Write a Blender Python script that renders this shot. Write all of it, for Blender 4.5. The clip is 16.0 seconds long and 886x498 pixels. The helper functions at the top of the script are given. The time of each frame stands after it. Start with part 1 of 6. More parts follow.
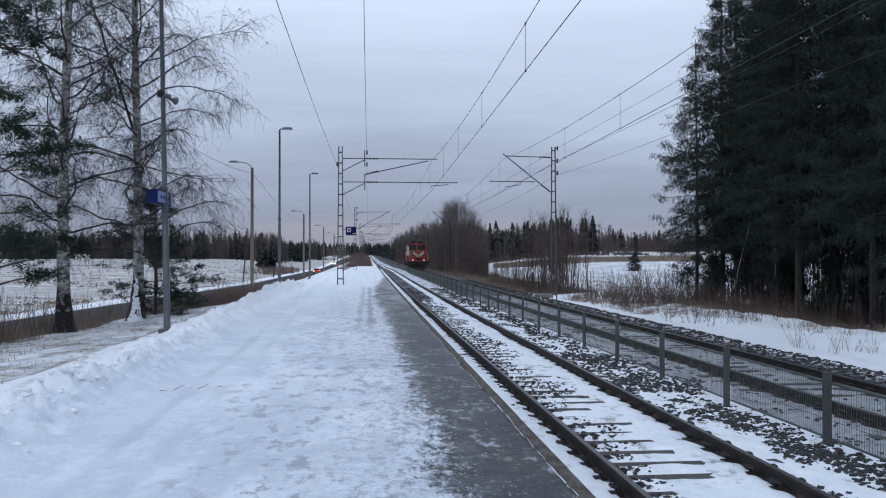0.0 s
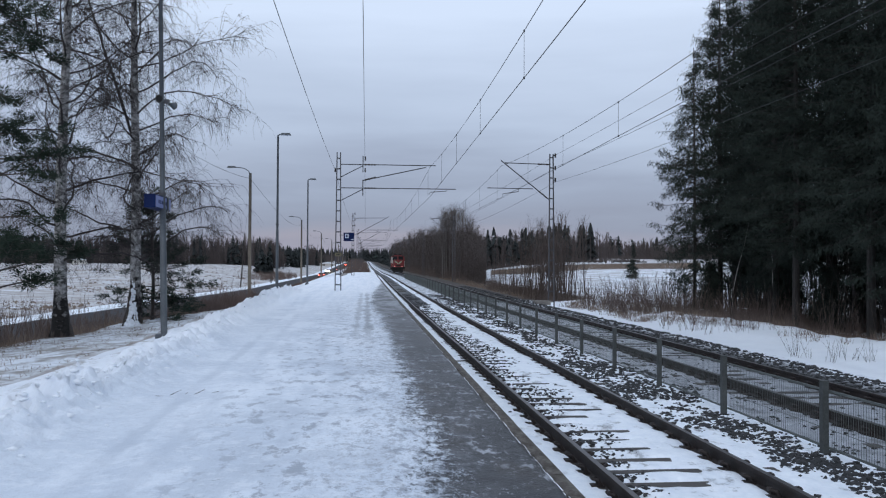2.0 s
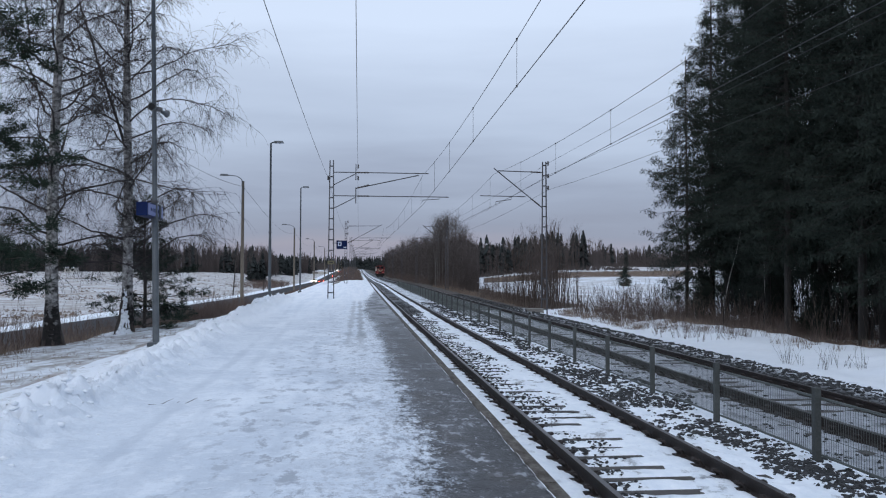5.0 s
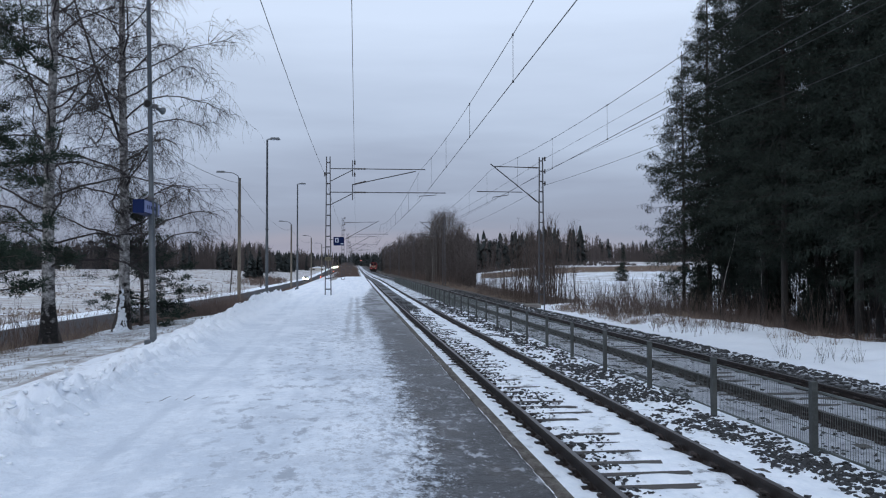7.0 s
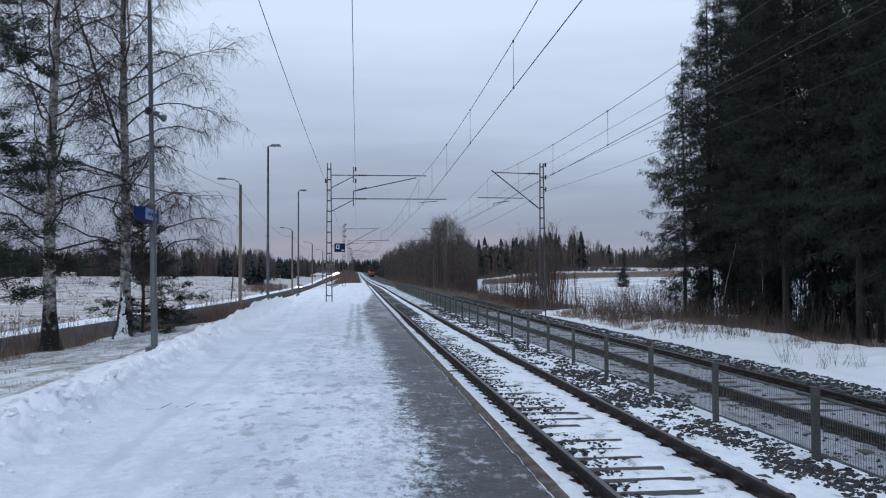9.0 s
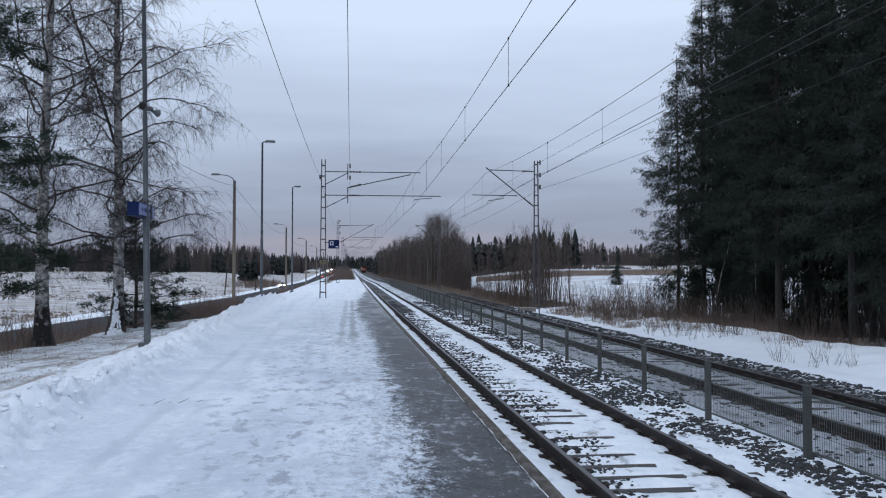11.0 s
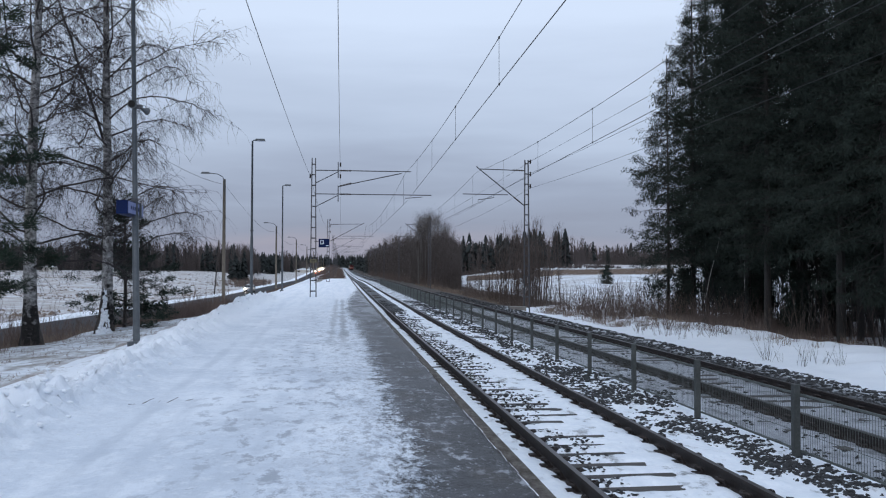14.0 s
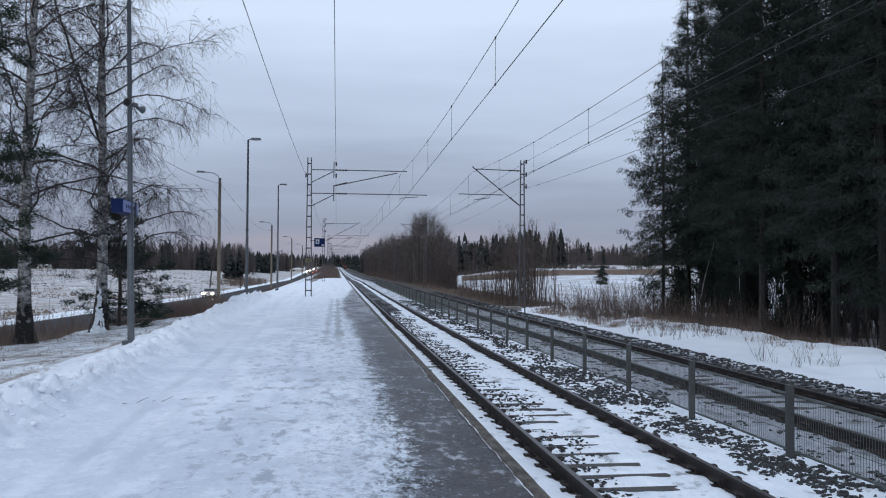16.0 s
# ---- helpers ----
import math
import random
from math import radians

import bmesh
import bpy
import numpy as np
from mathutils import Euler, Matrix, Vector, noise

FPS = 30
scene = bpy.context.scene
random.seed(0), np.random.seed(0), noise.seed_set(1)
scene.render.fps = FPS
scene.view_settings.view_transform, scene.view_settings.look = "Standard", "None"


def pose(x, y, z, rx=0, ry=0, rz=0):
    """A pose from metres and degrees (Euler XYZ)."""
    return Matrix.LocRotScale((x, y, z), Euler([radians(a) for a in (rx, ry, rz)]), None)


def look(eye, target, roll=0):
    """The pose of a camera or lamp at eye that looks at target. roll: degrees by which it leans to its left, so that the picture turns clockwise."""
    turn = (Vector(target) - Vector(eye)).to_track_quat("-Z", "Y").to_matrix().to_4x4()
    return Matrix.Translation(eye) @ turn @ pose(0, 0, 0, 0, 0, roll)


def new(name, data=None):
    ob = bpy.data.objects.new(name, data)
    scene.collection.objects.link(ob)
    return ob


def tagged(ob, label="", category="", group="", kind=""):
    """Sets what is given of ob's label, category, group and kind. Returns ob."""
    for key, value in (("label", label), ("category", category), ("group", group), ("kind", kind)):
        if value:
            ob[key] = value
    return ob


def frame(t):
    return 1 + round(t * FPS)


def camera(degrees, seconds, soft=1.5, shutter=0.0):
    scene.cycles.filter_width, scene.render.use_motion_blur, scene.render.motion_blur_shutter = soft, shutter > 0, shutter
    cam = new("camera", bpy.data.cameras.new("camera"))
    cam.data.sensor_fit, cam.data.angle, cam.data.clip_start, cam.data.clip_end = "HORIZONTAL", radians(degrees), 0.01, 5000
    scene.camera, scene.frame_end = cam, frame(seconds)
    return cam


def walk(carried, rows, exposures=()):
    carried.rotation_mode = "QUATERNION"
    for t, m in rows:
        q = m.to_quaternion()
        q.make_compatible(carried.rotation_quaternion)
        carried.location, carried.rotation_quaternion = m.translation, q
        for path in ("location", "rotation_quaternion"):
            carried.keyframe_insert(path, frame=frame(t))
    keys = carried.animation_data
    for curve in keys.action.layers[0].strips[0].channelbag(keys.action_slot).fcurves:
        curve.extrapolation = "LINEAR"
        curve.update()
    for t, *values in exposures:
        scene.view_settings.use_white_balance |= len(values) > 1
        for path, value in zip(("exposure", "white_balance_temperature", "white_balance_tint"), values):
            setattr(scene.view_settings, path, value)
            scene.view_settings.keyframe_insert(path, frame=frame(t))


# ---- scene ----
cam = camera(56.8, 16.0, soft=1.15)
# seconds, turn, tilt and lean in degrees; the camera stands on the platform
PATH = (
    (0.0, -5.220, 0.771, -0.065),
    (0.5, -5.258, 0.909, -0.049),
    (1.0, -5.526, 1.044, 0.107),
    (1.5, -5.485, 1.212, 0.198),
    (2.0, -5.377, 1.219, 0.235),
    (2.5, -5.241, 1.452, 0.354),
    (3.0, -5.268, 1.679, 0.384),
    (3.5, -5.545, 1.813, 0.454),
    (4.0, -5.704, 1.923, 0.485),
    (6.5, -6.035, 1.480, -0.257),
    (7.0, -6.067, 1.485, -0.116),
    (7.5, -5.941, 1.493, -0.106),
    (8.0, -5.935, 1.663, -0.137),
    (8.5, -5.998, 1.875, -0.227),
    (9.0, -6.002, 1.918, -0.261),
    (11.5, -6.519, 1.692, 0.076),
    (12.0, -6.585, 1.741, 0.087),
    (12.5, -6.697, 1.718, 0.167),
    (13.0, -6.935, 1.663, 0.223),
    (13.5, -7.092, 1.690, 0.159),
    (14.0, -7.082, 1.644, 0.073),
    (14.5, -6.956, 1.577, 0.049),
    (15.0, -6.926, 1.589, 0.107),
    (15.5, -7.072, 1.730, 0.223),
    (16.0, -7.393, 1.638, 0.286),
)
walk(cam, [(t, pose(0, 0, 2.11) @ pose(0, 0, 0, 0, 0, turn) @ pose(0, 0, 0, 90 + tilt, 0, 0) @ pose(0, 0, 0, 0, 0, lean))
           for t, turn, tilt, lean in PATH])

# ---- world and light: an overcast winter afternoon ----
world = bpy.data.worlds.new("overcast_sky")
scene.world = world
world.use_nodes = True
wn, wl = world.node_tree.nodes, world.node_tree.links
wn.clear()
w_out = wn.new("ShaderNodeOutputWorld")
w_bg = wn.new("ShaderNodeBackground")
w_sky = wn.new("ShaderNodeTexSky")
w_sky.sky_type = "NISHITA"
w_sky.sun_disc = False
w_sky.sun_elevation, w_sky.sun_rotation = radians(34), radians(200)
w_dim = wn.new("ShaderNodeMix")
w_dim.data_type = "RGBA"
w_dim.blend_type = "MULTIPLY"
w_dim.inputs["Factor"].default_value = 1.0
w_dim.inputs["B"].default_value = (0.07, 0.07, 0.07, 1)
wl.new(w_sky.outputs[0], w_dim.inputs["A"])
w_co = wn.new("ShaderNodeTexCoord")
w_sep = wn.new("ShaderNodeSeparateXYZ")
wl.new(w_co.outputs["Generated"], w_sep.inputs[0])
w_map = wn.new("ShaderNodeMapping")
w_map.inputs["Scale"].default_value = (1.2, 1.2, 9.0)
wl.new(w_co.outputs["Generated"], w_map.inputs[0])
w_noise = wn.new("ShaderNodeTexNoise")
w_noise.inputs["Scale"].default_value = 2.2
w_noise.inputs["Detail"].default_value = 5
w_noise.inputs["Roughness"].default_value = 0.5
wl.new(w_map.outputs[0], w_noise.inputs["Vector"])
w_wob = wn.new("ShaderNodeMath")
w_wob.operation = "MULTIPLY_ADD"
w_wob.inputs[1].default_value = 0.16
wl.new(w_noise.outputs["Fac"], w_wob.inputs[0])
w_shift = wn.new("ShaderNodeMath")
w_shift.operation = "SUBTRACT"
w_shift.inputs[1].default_value = 0.08
wl.new(w_sep.outputs["Z"], w_shift.inputs[0])
wl.new(w_shift.outputs[0], w_wob.inputs[2])
w_ramp = wn.new("ShaderNodeValToRGB")
ramp = w_ramp.color_ramp
ramp.elements[0].position, ramp.elements[0].color = 0.0, (0.34, 0.345, 0.445, 1)
ramp.elements[1].position, ramp.elements[1].color = 1.0, (0.70, 0.83, 1.04, 1)
for at, col in ((0.02, (0.36, 0.36, 0.455)), (0.05, (0.305, 0.345, 0.46)), (0.09, (0.345, 0.40, 0.53)), (0.16, (0.49, 0.58, 0.745)), (0.30, (0.70, 0.82, 1.025))):
    e = ramp.elements.new(at)
    e.color = (*col, 1)
wl.new(w_wob.outputs[0], w_ramp.inputs[0])
w_mix = wn.new("ShaderNodeMix")
w_mix.data_type = "RGBA"
w_mix.inputs["Factor"].default_value = 0.94
wl.new(w_dim.outputs["Result"], w_mix.inputs["A"])
wl.new(w_ramp.outputs[0], w_mix.inputs["B"])
wl.new(w_mix.outputs["Result"], w_bg.inputs["Color"])
w_bg.inputs["Strength"].default_value = 1.0
wl.new(w_bg.outputs[0], w_out.inputs[0])

sun_data = bpy.data.lights.new("sun", "SUN")
sun_data.energy, sun_data.angle, sun_data.color = 0.5, radians(25), (1.0, 0.97, 0.93)
sun = new("sun", sun_data)
sun.matrix_world = look((0, 0, 30), Vector((0, 0, 30)) - Vector((math.sin(radians(200)) * math.cos(radians(34)), math.cos(radians(200)) * math.cos(radians(34)), math.sin(radians(34)))))


# ---- materials ----
def mat(name, stops, scale=4.0, detail=6, rough=(0.7, 0.9), metal=0.0, bump=0.3, fine=40.0, stretch=(1, 1, 1), own=0.0, coat=0.0, spec=0.5):
    """A surface whose colour runs through stops by a broad noise, with a fine grain on top and relief. own: how far single pieces differ."""
    m = bpy.data.materials.new(name)
    m.use_nodes = True
    n, l = m.node_tree.nodes, m.node_tree.links
    b = n["Principled BSDF"]
    geo = n.new("ShaderNodeNewGeometry")
    mp = n.new("ShaderNodeMapping")
    mp.inputs["Scale"].default_value = stretch
    if own > 0:
        tc = n.new("ShaderNodeTexCoord")
        l.new(tc.outputs["Object"], mp.inputs[0])
    else:
        l.new(geo.outputs["Position"], mp.inputs[0])
    a = n.new("ShaderNodeTexNoise")
    a.inputs["Scale"].default_value, a.inputs["Detail"].default_value, a.inputs["Roughness"].default_value = scale, detail, 0.6
    f = n.new("ShaderNodeTexNoise")
    f.inputs["Scale"].default_value, f.inputs["Detail"].default_value = fine, 4
    l.new(mp.outputs[0], a.inputs["Vector"])
    l.new(mp.outputs[0], f.inputs["Vector"])
    mixf = n.new("ShaderNodeMath")
    mixf.operation = "MULTIPLY_ADD"
    mixf.inputs[1].default_value = 0.35
    l.new(f.outputs["Fac"], mixf.inputs[0])
    sc = n.new("ShaderNodeMath")
    sc.operation = "MULTIPLY_ADD"
    sc.inputs[1].default_value, sc.inputs[2].default_value = 0.65, 0.0
    l.new(a.outputs["Fac"], sc.inputs[0])
    l.new(sc.outputs[0], mixf.inputs[2])
    fac = mixf
    if own > 0:
        oi = n.new("ShaderNodeObjectInfo")
        ad = n.new("ShaderNodeMath")
        ad.operation = "MULTIPLY_ADD"
        ad.inputs[1].default_value = own
        l.new(oi.outputs["Random"], ad.inputs[0])
        sb = n.new("ShaderNodeMath")
        sb.operation = "SUBTRACT"
        sb.inputs[1].default_value = own / 2
        l.new(mixf.outputs[0], sb.inputs[0])
        l.new(sb.outputs[0], ad.inputs[2])
        fac = ad
    r = n.new("ShaderNodeValToRGB")
    cr = r.color_ramp
    lo, hi = 0.33, 0.67
    for i, c in enumerate(stops):
        at = lo + (hi - lo) * i / max(1, len(stops) - 1)
        e = cr.elements[i] if i < 2 else cr.elements.new(at)
        e.position, e.color = at, (*c, 1)
    if len(stops) == 1:
        cr.elements[1].color = (*stops[0], 1)
    l.new(fac.outputs[0], r.inputs[0])
    l.new(r.outputs[0], b.inputs["Base Color"])
    rr = n.new("ShaderNodeMapRange")
    rr.inputs["To Min"].default_value, rr.inputs["To Max"].default_value = rough
    l.new(a.outputs["Fac"], rr.inputs["Value"])
    l.new(rr.outputs[0], b.inputs["Roughness"])
    b.inputs["Metallic"].default_value = metal
    b.inputs["Coat Weight"].default_value = coat
    b.inputs["Specular IOR Level"].default_value = spec
    if bump > 0:
        bp = n.new("ShaderNodeBump")
        bp.inputs["Strength"].default_value, bp.inputs["Distance"].default_value = bump, 0.02
        l.new(mixf.outputs[0], bp.inputs["Height"])
        l.new(bp.outputs[0], b.inputs["Normal"])
    return m


def glow(name, colour, strength):
    m = bpy.data.materials.new(name)
    m.use_nodes = True
    b = m.node_tree.nodes["Principled BSDF"]
    b.inputs["Base Color"].default_value = (*colour, 1)
    b.inputs["Emission Color"].default_value = (*colour, 1)
    b.inputs["Emission Strength"].default_value = strength
    return m


def masked(name, below, above, axis, start, end, ragged, scale, stretch=(1, 1, 1), patches=0.0, patch_scale=3.0, spec=0.15):
    """Two surfaces on one sheet with a ragged border across an axis; patches: how much of the first breaks through the second."""
    m = bpy.data.materials.new(name)
    m.use_nodes = True
    n, l = m.node_tree.nodes, m.node_tree.links
    out = n["Material Output"]
    b = n["Principled BSDF"]
    geo = n.new("ShaderNodeNewGeometry")
    sep = n.new("ShaderNodeSeparateXYZ")
    l.new(geo.outputs["Position"], sep.inputs[0])
    mp = n.new("ShaderNodeMapping")
    mp.inputs["Scale"].default_value = stretch
    l.new(geo.outputs["Position"], mp.inputs[0])

    def tex(s, d, rgh=0.6):
        t = n.new("ShaderNodeTexNoise")
        t.inputs["Scale"].default_value, t.inputs["Detail"].default_value, t.inputs["Roughness"].default_value = s, d, rgh
        l.new(mp.outputs[0], t.inputs["Vector"])
        return t.outputs["Fac"]

    def maths(op, p, q, c=None):
        t = n.new("ShaderNodeMath")
        t.operation = op
        for k, v in enumerate((p, q, c)):
            if v is None:
                continue
            if isinstance(v, (int, float)):
                t.inputs[k].default_value = v
            else:
                l.new(v, t.inputs[k])
        return t.outputs[0]

    b.inputs["Specular IOR Level"].default_value = spec
    edge = maths("MULTIPLY_ADD", maths("SUBTRACT", tex(scale, 8), 0.5), ragged, sep.outputs[axis])
    fac = n.new("ShaderNodeMapRange")
    fac.interpolation_type = "SMOOTHSTEP"
    fac.inputs["From Min"].default_value, fac.inputs["From Max"].default_value = start, end
    l.new(edge, fac.inputs["Value"])
    value = fac.outputs[0]
    if patches:
        pt = n.new("ShaderNodeMapRange")
        pt.inputs["From Min"].default_value, pt.inputs["From Max"].default_value = 0.62 - patches, 0.70 - patches * 0.5
        l.new(tex(patch_scale, 10, 0.68), pt.inputs["Value"])
        value = maths("SUBTRACT", value, maths("MULTIPLY", pt.outputs[0], 0.75))
        cl = n.new("ShaderNodeClamp")
        l.new(value, cl.inputs[0])
        value = cl.outputs[0]
    cols = []
    for stops, s in ((below, scale * 2.3), (above, scale * 3.1)):
        r = n.new("ShaderNodeValToRGB")
        r.color_ramp.elements[0].position, r.color_ramp.elements[1].position = 0.32, 0.68
        r.color_ramp.elements[0].color, r.color_ramp.elements[1].color = (*stops[0], 1), (*stops[1], 1)
        l.new(tex(s, 9, 0.7), r.inputs[0])
        cols.append(r.outputs[0])
    mx = n.new("ShaderNodeMix")
    mx.data_type = "RGBA"
    l.new(value, mx.inputs["Factor"])
    l.new(cols[0], mx.inputs["A"])
    l.new(cols[1], mx.inputs["B"])
    l.new(mx.outputs["Result"], b.inputs["Base Color"])
    rg = n.new("ShaderNodeMapRange")
    rg.inputs["To Min"].default_value, rg.inputs["To Max"].default_value = below[2], above[2]
    l.new(value, rg.inputs["Value"])
    l.new(rg.outputs[0], b.inputs["Roughness"])
    bp = n.new("ShaderNodeBump")
    bp.inputs["Strength"].default_value, bp.inputs["Distance"].default_value = 0.5, 0.03
    l.new(maths("MULTIPLY_ADD", tex(scale * 9, 6), 0.5, value), bp.inputs["Height"])
    l.new(bp.outputs[0], b.inputs["Normal"])
    return m


SNOW_A, SNOW_B = (0.70, 0.75, 0.82), (0.86, 0.89, 0.93)
snow = mat("snow", ((0.74, 0.78, 0.84), (0.86, 0.89, 0.93)), 1.1, 8, (0.5, 0.75), bump=0.5, fine=24)
field_snow = masked("field_snow", ((0.17, 0.125, 0.09), (0.30, 0.24, 0.19), 0.9), (SNOW_A, SNOW_B, 0.7), "Z", -60, -50, 1, 0.16, (0.45, 0.9, 1), 0.31, 0.5)
thin_snow = masked("thin_snow", ((0.10, 0.08, 0.06), (0.24, 0.20, 0.15), 0.9), ((0.58, 0.62, 0.68), (0.82, 0.85, 0.89), 0.7), "Z", -60, -50, 1, 2.6, (1, 1, 1), 0.19, 1.7)
meadow_snow = masked("meadow_snow", ((0.20, 0.16, 0.125), (0.34, 0.29, 0.24), 0.9), ((0.58, 0.62, 0.68), (0.80, 0.83, 0.87), 0.7), "Z", -60, -50, 1, 0.12, (0.5, 1.0, 1), 0.17, 0.35)
verge_soil = masked("verge_soil", ((0.13, 0.095, 0.075), (0.28, 0.215, 0.165), 0.9), (SNOW_A, SNOW_B, 0.7), "Z", -60, -50, 1, 0.9, (1, 1, 1), 0.34, 0.8)


def platform_surface():
    """Trodden snow that thins out to wet asphalt towards the edge."""
    m = bpy.data.materials.new("platform_top")
    m.use_nodes = True
    n, l = m.node_tree.nodes, m.node_tree.links
    b = n["Principled BSDF"]
    geo = n.new("ShaderNodeNewGeometry")
    sep = n.new("ShaderNodeSeparateXYZ")
    l.new(geo.outputs["Position"], sep.inputs[0])

    def tex(scale, detail, stretch=(1, 1, 1), rgh=0.6):
        mp = n.new("ShaderNodeMapping")
        mp.inputs["Scale"].default_value = stretch
        l.new(geo.outputs["Position"], mp.inputs[0])
        t = n.new("ShaderNodeTexNoise")
        t.inputs["Scale"].default_value, t.inputs["Detail"].default_value, t.inputs["Roughness"].default_value = scale, detail, rgh
        l.new(mp.outputs[0], t.inputs["Vector"])
        return t.outputs["Fac"]

    def maths(op, p, q, c=0.0):
        t = n.new("ShaderNodeMath")
        t.operation = op
        for k, v in enumerate((p, q, c)):
            if isinstance(v, (int, float)):
                t.inputs[k].default_value = v
            else:
                l.new(v, t.inputs[k])
        return t.outputs[0]

    def ranged(v, a, c, smooth=True):
        t = n.new("ShaderNodeMapRange")
        t.interpolation_type = "SMOOTHSTEP" if smooth else "LINEAR"
        t.inputs["From Min"].default_value, t.inputs["From Max"].default_value = a, c
        l.new(v, t.inputs["Value"])
        return t.outputs[0]

    def blend(f, p, q):
        t = n.new("ShaderNodeMix")
        t.data_type = "RGBA"
        l.new(f, t.inputs["Factor"])
        for key, v in (("A", p), ("B", q)):
            if isinstance(v, tuple):
                t.inputs[key].default_value = (*v, 1)
            else:
                l.new(v, t.inputs[key])
        return t.outputs["Result"]

    broad = tex(0.7, 4)
    streak = tex(1.0, 5, (3.2, 0.16, 1))
    medium = tex(2.4, 6, (1, 0.8, 1))
    fleck = tex(8.0, 8, (1, 1, 1), 0.7)
    grain = tex(45, 5)
    # cover: positive where snow lies; the bared strip widens down the platform
    X, Y = sep.outputs["X"], sep.outputs["Y"]
    border = maths("MULTIPLY_ADD", ranged(Y, 30, 80), 1.35, maths("MULTIPLY_ADD", ranged(Y, 14, 44), -0.42, 0.60))
    cover = maths("SUBTRACT", border, X)
    for src, gain in ((tex(1.1, 4, (1, 0.6, 1)), 0.7), (tex(5.0, 6, (1, 1.0, 1), 0.6), 0.7), (tex(13, 8, (1, 0.55, 1), 0.7), 0.9), (tex(40, 5, (1, 0.6, 1), 0.7), 0.9)):
        cover = maths("MULTIPLY_ADD", maths("SUBTRACT", src, 0.5), gain, cover)
    lying = ranged(cover, -0.10, 0.13)
    film = ranged(cover, -0.45, 0.02)
    # trodden snow: smooth and bluish at the back, scuffed to grey towards the edge
    packed = blend(ranged(broad, 0.35, 0.65), (0.60, 0.655, 0.735), (0.70, 0.75, 0.82))
    scuffed = ranged(maths("MULTIPLY_ADD", maths("SUBTRACT", broad, 0.5), 1.6, X), -2.1, -0.7)
    dirt = ranged(X, -0.8, 0.45)
    packed = blend(maths("MULTIPLY", ranged(tex(1.6, 6, (1, 0.6, 1), 0.6), 0.46, 0.60), maths("MULTIPLY_ADD", scuffed, 0.36, 0.10)), packed, (0.44, 0.485, 0.555))
    packed = blend(maths("MULTIPLY", ranged(tex(1.0, 5, (1, 0.6, 1), 0.6), 0.50, 0.62), 0.6), packed, (0.82, 0.86, 0.92))
    packed = blend(maths("MULTIPLY", ranged(tex(5.0, 8, (1, 0.5, 1), 0.72), 0.52, 0.60), maths("MULTIPLY", scuffed, 0.80)), packed, (0.30, 0.33, 0.385))
    packed = blend(maths("MULTIPLY", ranged(tex(14, 7, (1, 0.55, 1), 0.7), 0.50, 0.60), maths("MULTIPLY_ADD", dirt, 0.55, 0.12)), packed, (0.31, 0.33, 0.37))
    packed = blend(maths("MULTIPLY", ranged(grain, 0.52, 0.64), maths("MULTIPLY_ADD", dirt, 0.40, 0.10)), packed, (0.27, 0.28, 0.31))
    packed = blend(maths("MULTIPLY", ranged(fleck, 0.50, 0.64), 0.40), packed, (0.83, 0.86, 0.91))
    packed = blend(maths("MULTIPLY", ranged(X, -2.9, -3.4), 0.85), packed, (0.84, 0.87, 0.92))
    # wheel tracks curving along the platform, and grass showing behind the ridge
    bend = maths("MULTIPLY_ADD", maths("POWER", maths("MULTIPLY", Y, 0.05), 2.0), 0.30, X)
    for off, deep in ((2.02, 0.5), (1.62, 0.34), (0.62, 0.4), (0.30, 0.3)):
        way = maths("ABSOLUTE", maths("ADD", bend, off), 0.0)
        frayed = maths("MULTIPLY_ADD", maths("SUBTRACT", tex(5, 6, (1, 0.5, 1)), 0.5), 0.22, way)
        packed = blend(maths("MULTIPLY", ranged(frayed, 0.13, 0.02), maths("MULTIPLY", ranged(tex(0.8, 5, (1, 0.5, 1)), 0.40, 0.60), deep)), packed, (0.46, 0.51, 0.585))
    packed = blend(maths("MULTIPLY", ranged(tex(4.0, 9, (1, 0.7, 1), 0.75), 0.48, 0.60), maths("MULTIPLY", ranged(X, -4.2, -5.0), 0.7)), packed, (0.22, 0.19, 0.16))
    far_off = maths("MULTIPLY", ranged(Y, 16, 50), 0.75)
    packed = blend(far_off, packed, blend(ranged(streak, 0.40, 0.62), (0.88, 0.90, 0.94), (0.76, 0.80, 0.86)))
    # wet asphalt: dark and grainy, with a thin grey film and crumbs of snow
    tar = blend(ranged(fleck, 0.40, 0.60), (0.012, 0.0125, 0.015), (0.036, 0.036, 0.041))
    tar = blend(maths("MULTIPLY", ranged(tex(0.9, 6, (1, 0.7, 1), 0.6), 0.46, 0.60), 0.50), tar, (0.064, 0.065, 0.072))
    tar = blend(maths("MULTIPLY", film, maths("MULTIPLY", ranged(tex(3.4, 8, (1, 0.55, 1), 0.7), 0.46, 0.58), 0.60)), tar, (0.17, 0.18, 0.20))
    crumbs = maths("MULTIPLY", ranged(tex(7.0, 9, (1, 0.55, 1), 0.75), 0.52, 0.60), ranged(tex(1.3, 5, (1.2, 0.8, 1)), 0.50, 0.60))
    tar = blend(maths("MULTIPLY", crumbs, 0.85), tar, (0.42, 0.44, 0.48))
    tar = blend(maths("MULTIPLY", ranged(tex(24, 6, (1, 0.5, 1), 0.75), 0.58, 0.65), 0.8), tar, (0.40, 0.42, 0.46))
    tar = blend(maths("MULTIPLY", ranged(tex(2.0, 6, (1, 0.5, 1)), 0.52, 0.62), 0.40), tar, (0.040, 0.031, 0.026))
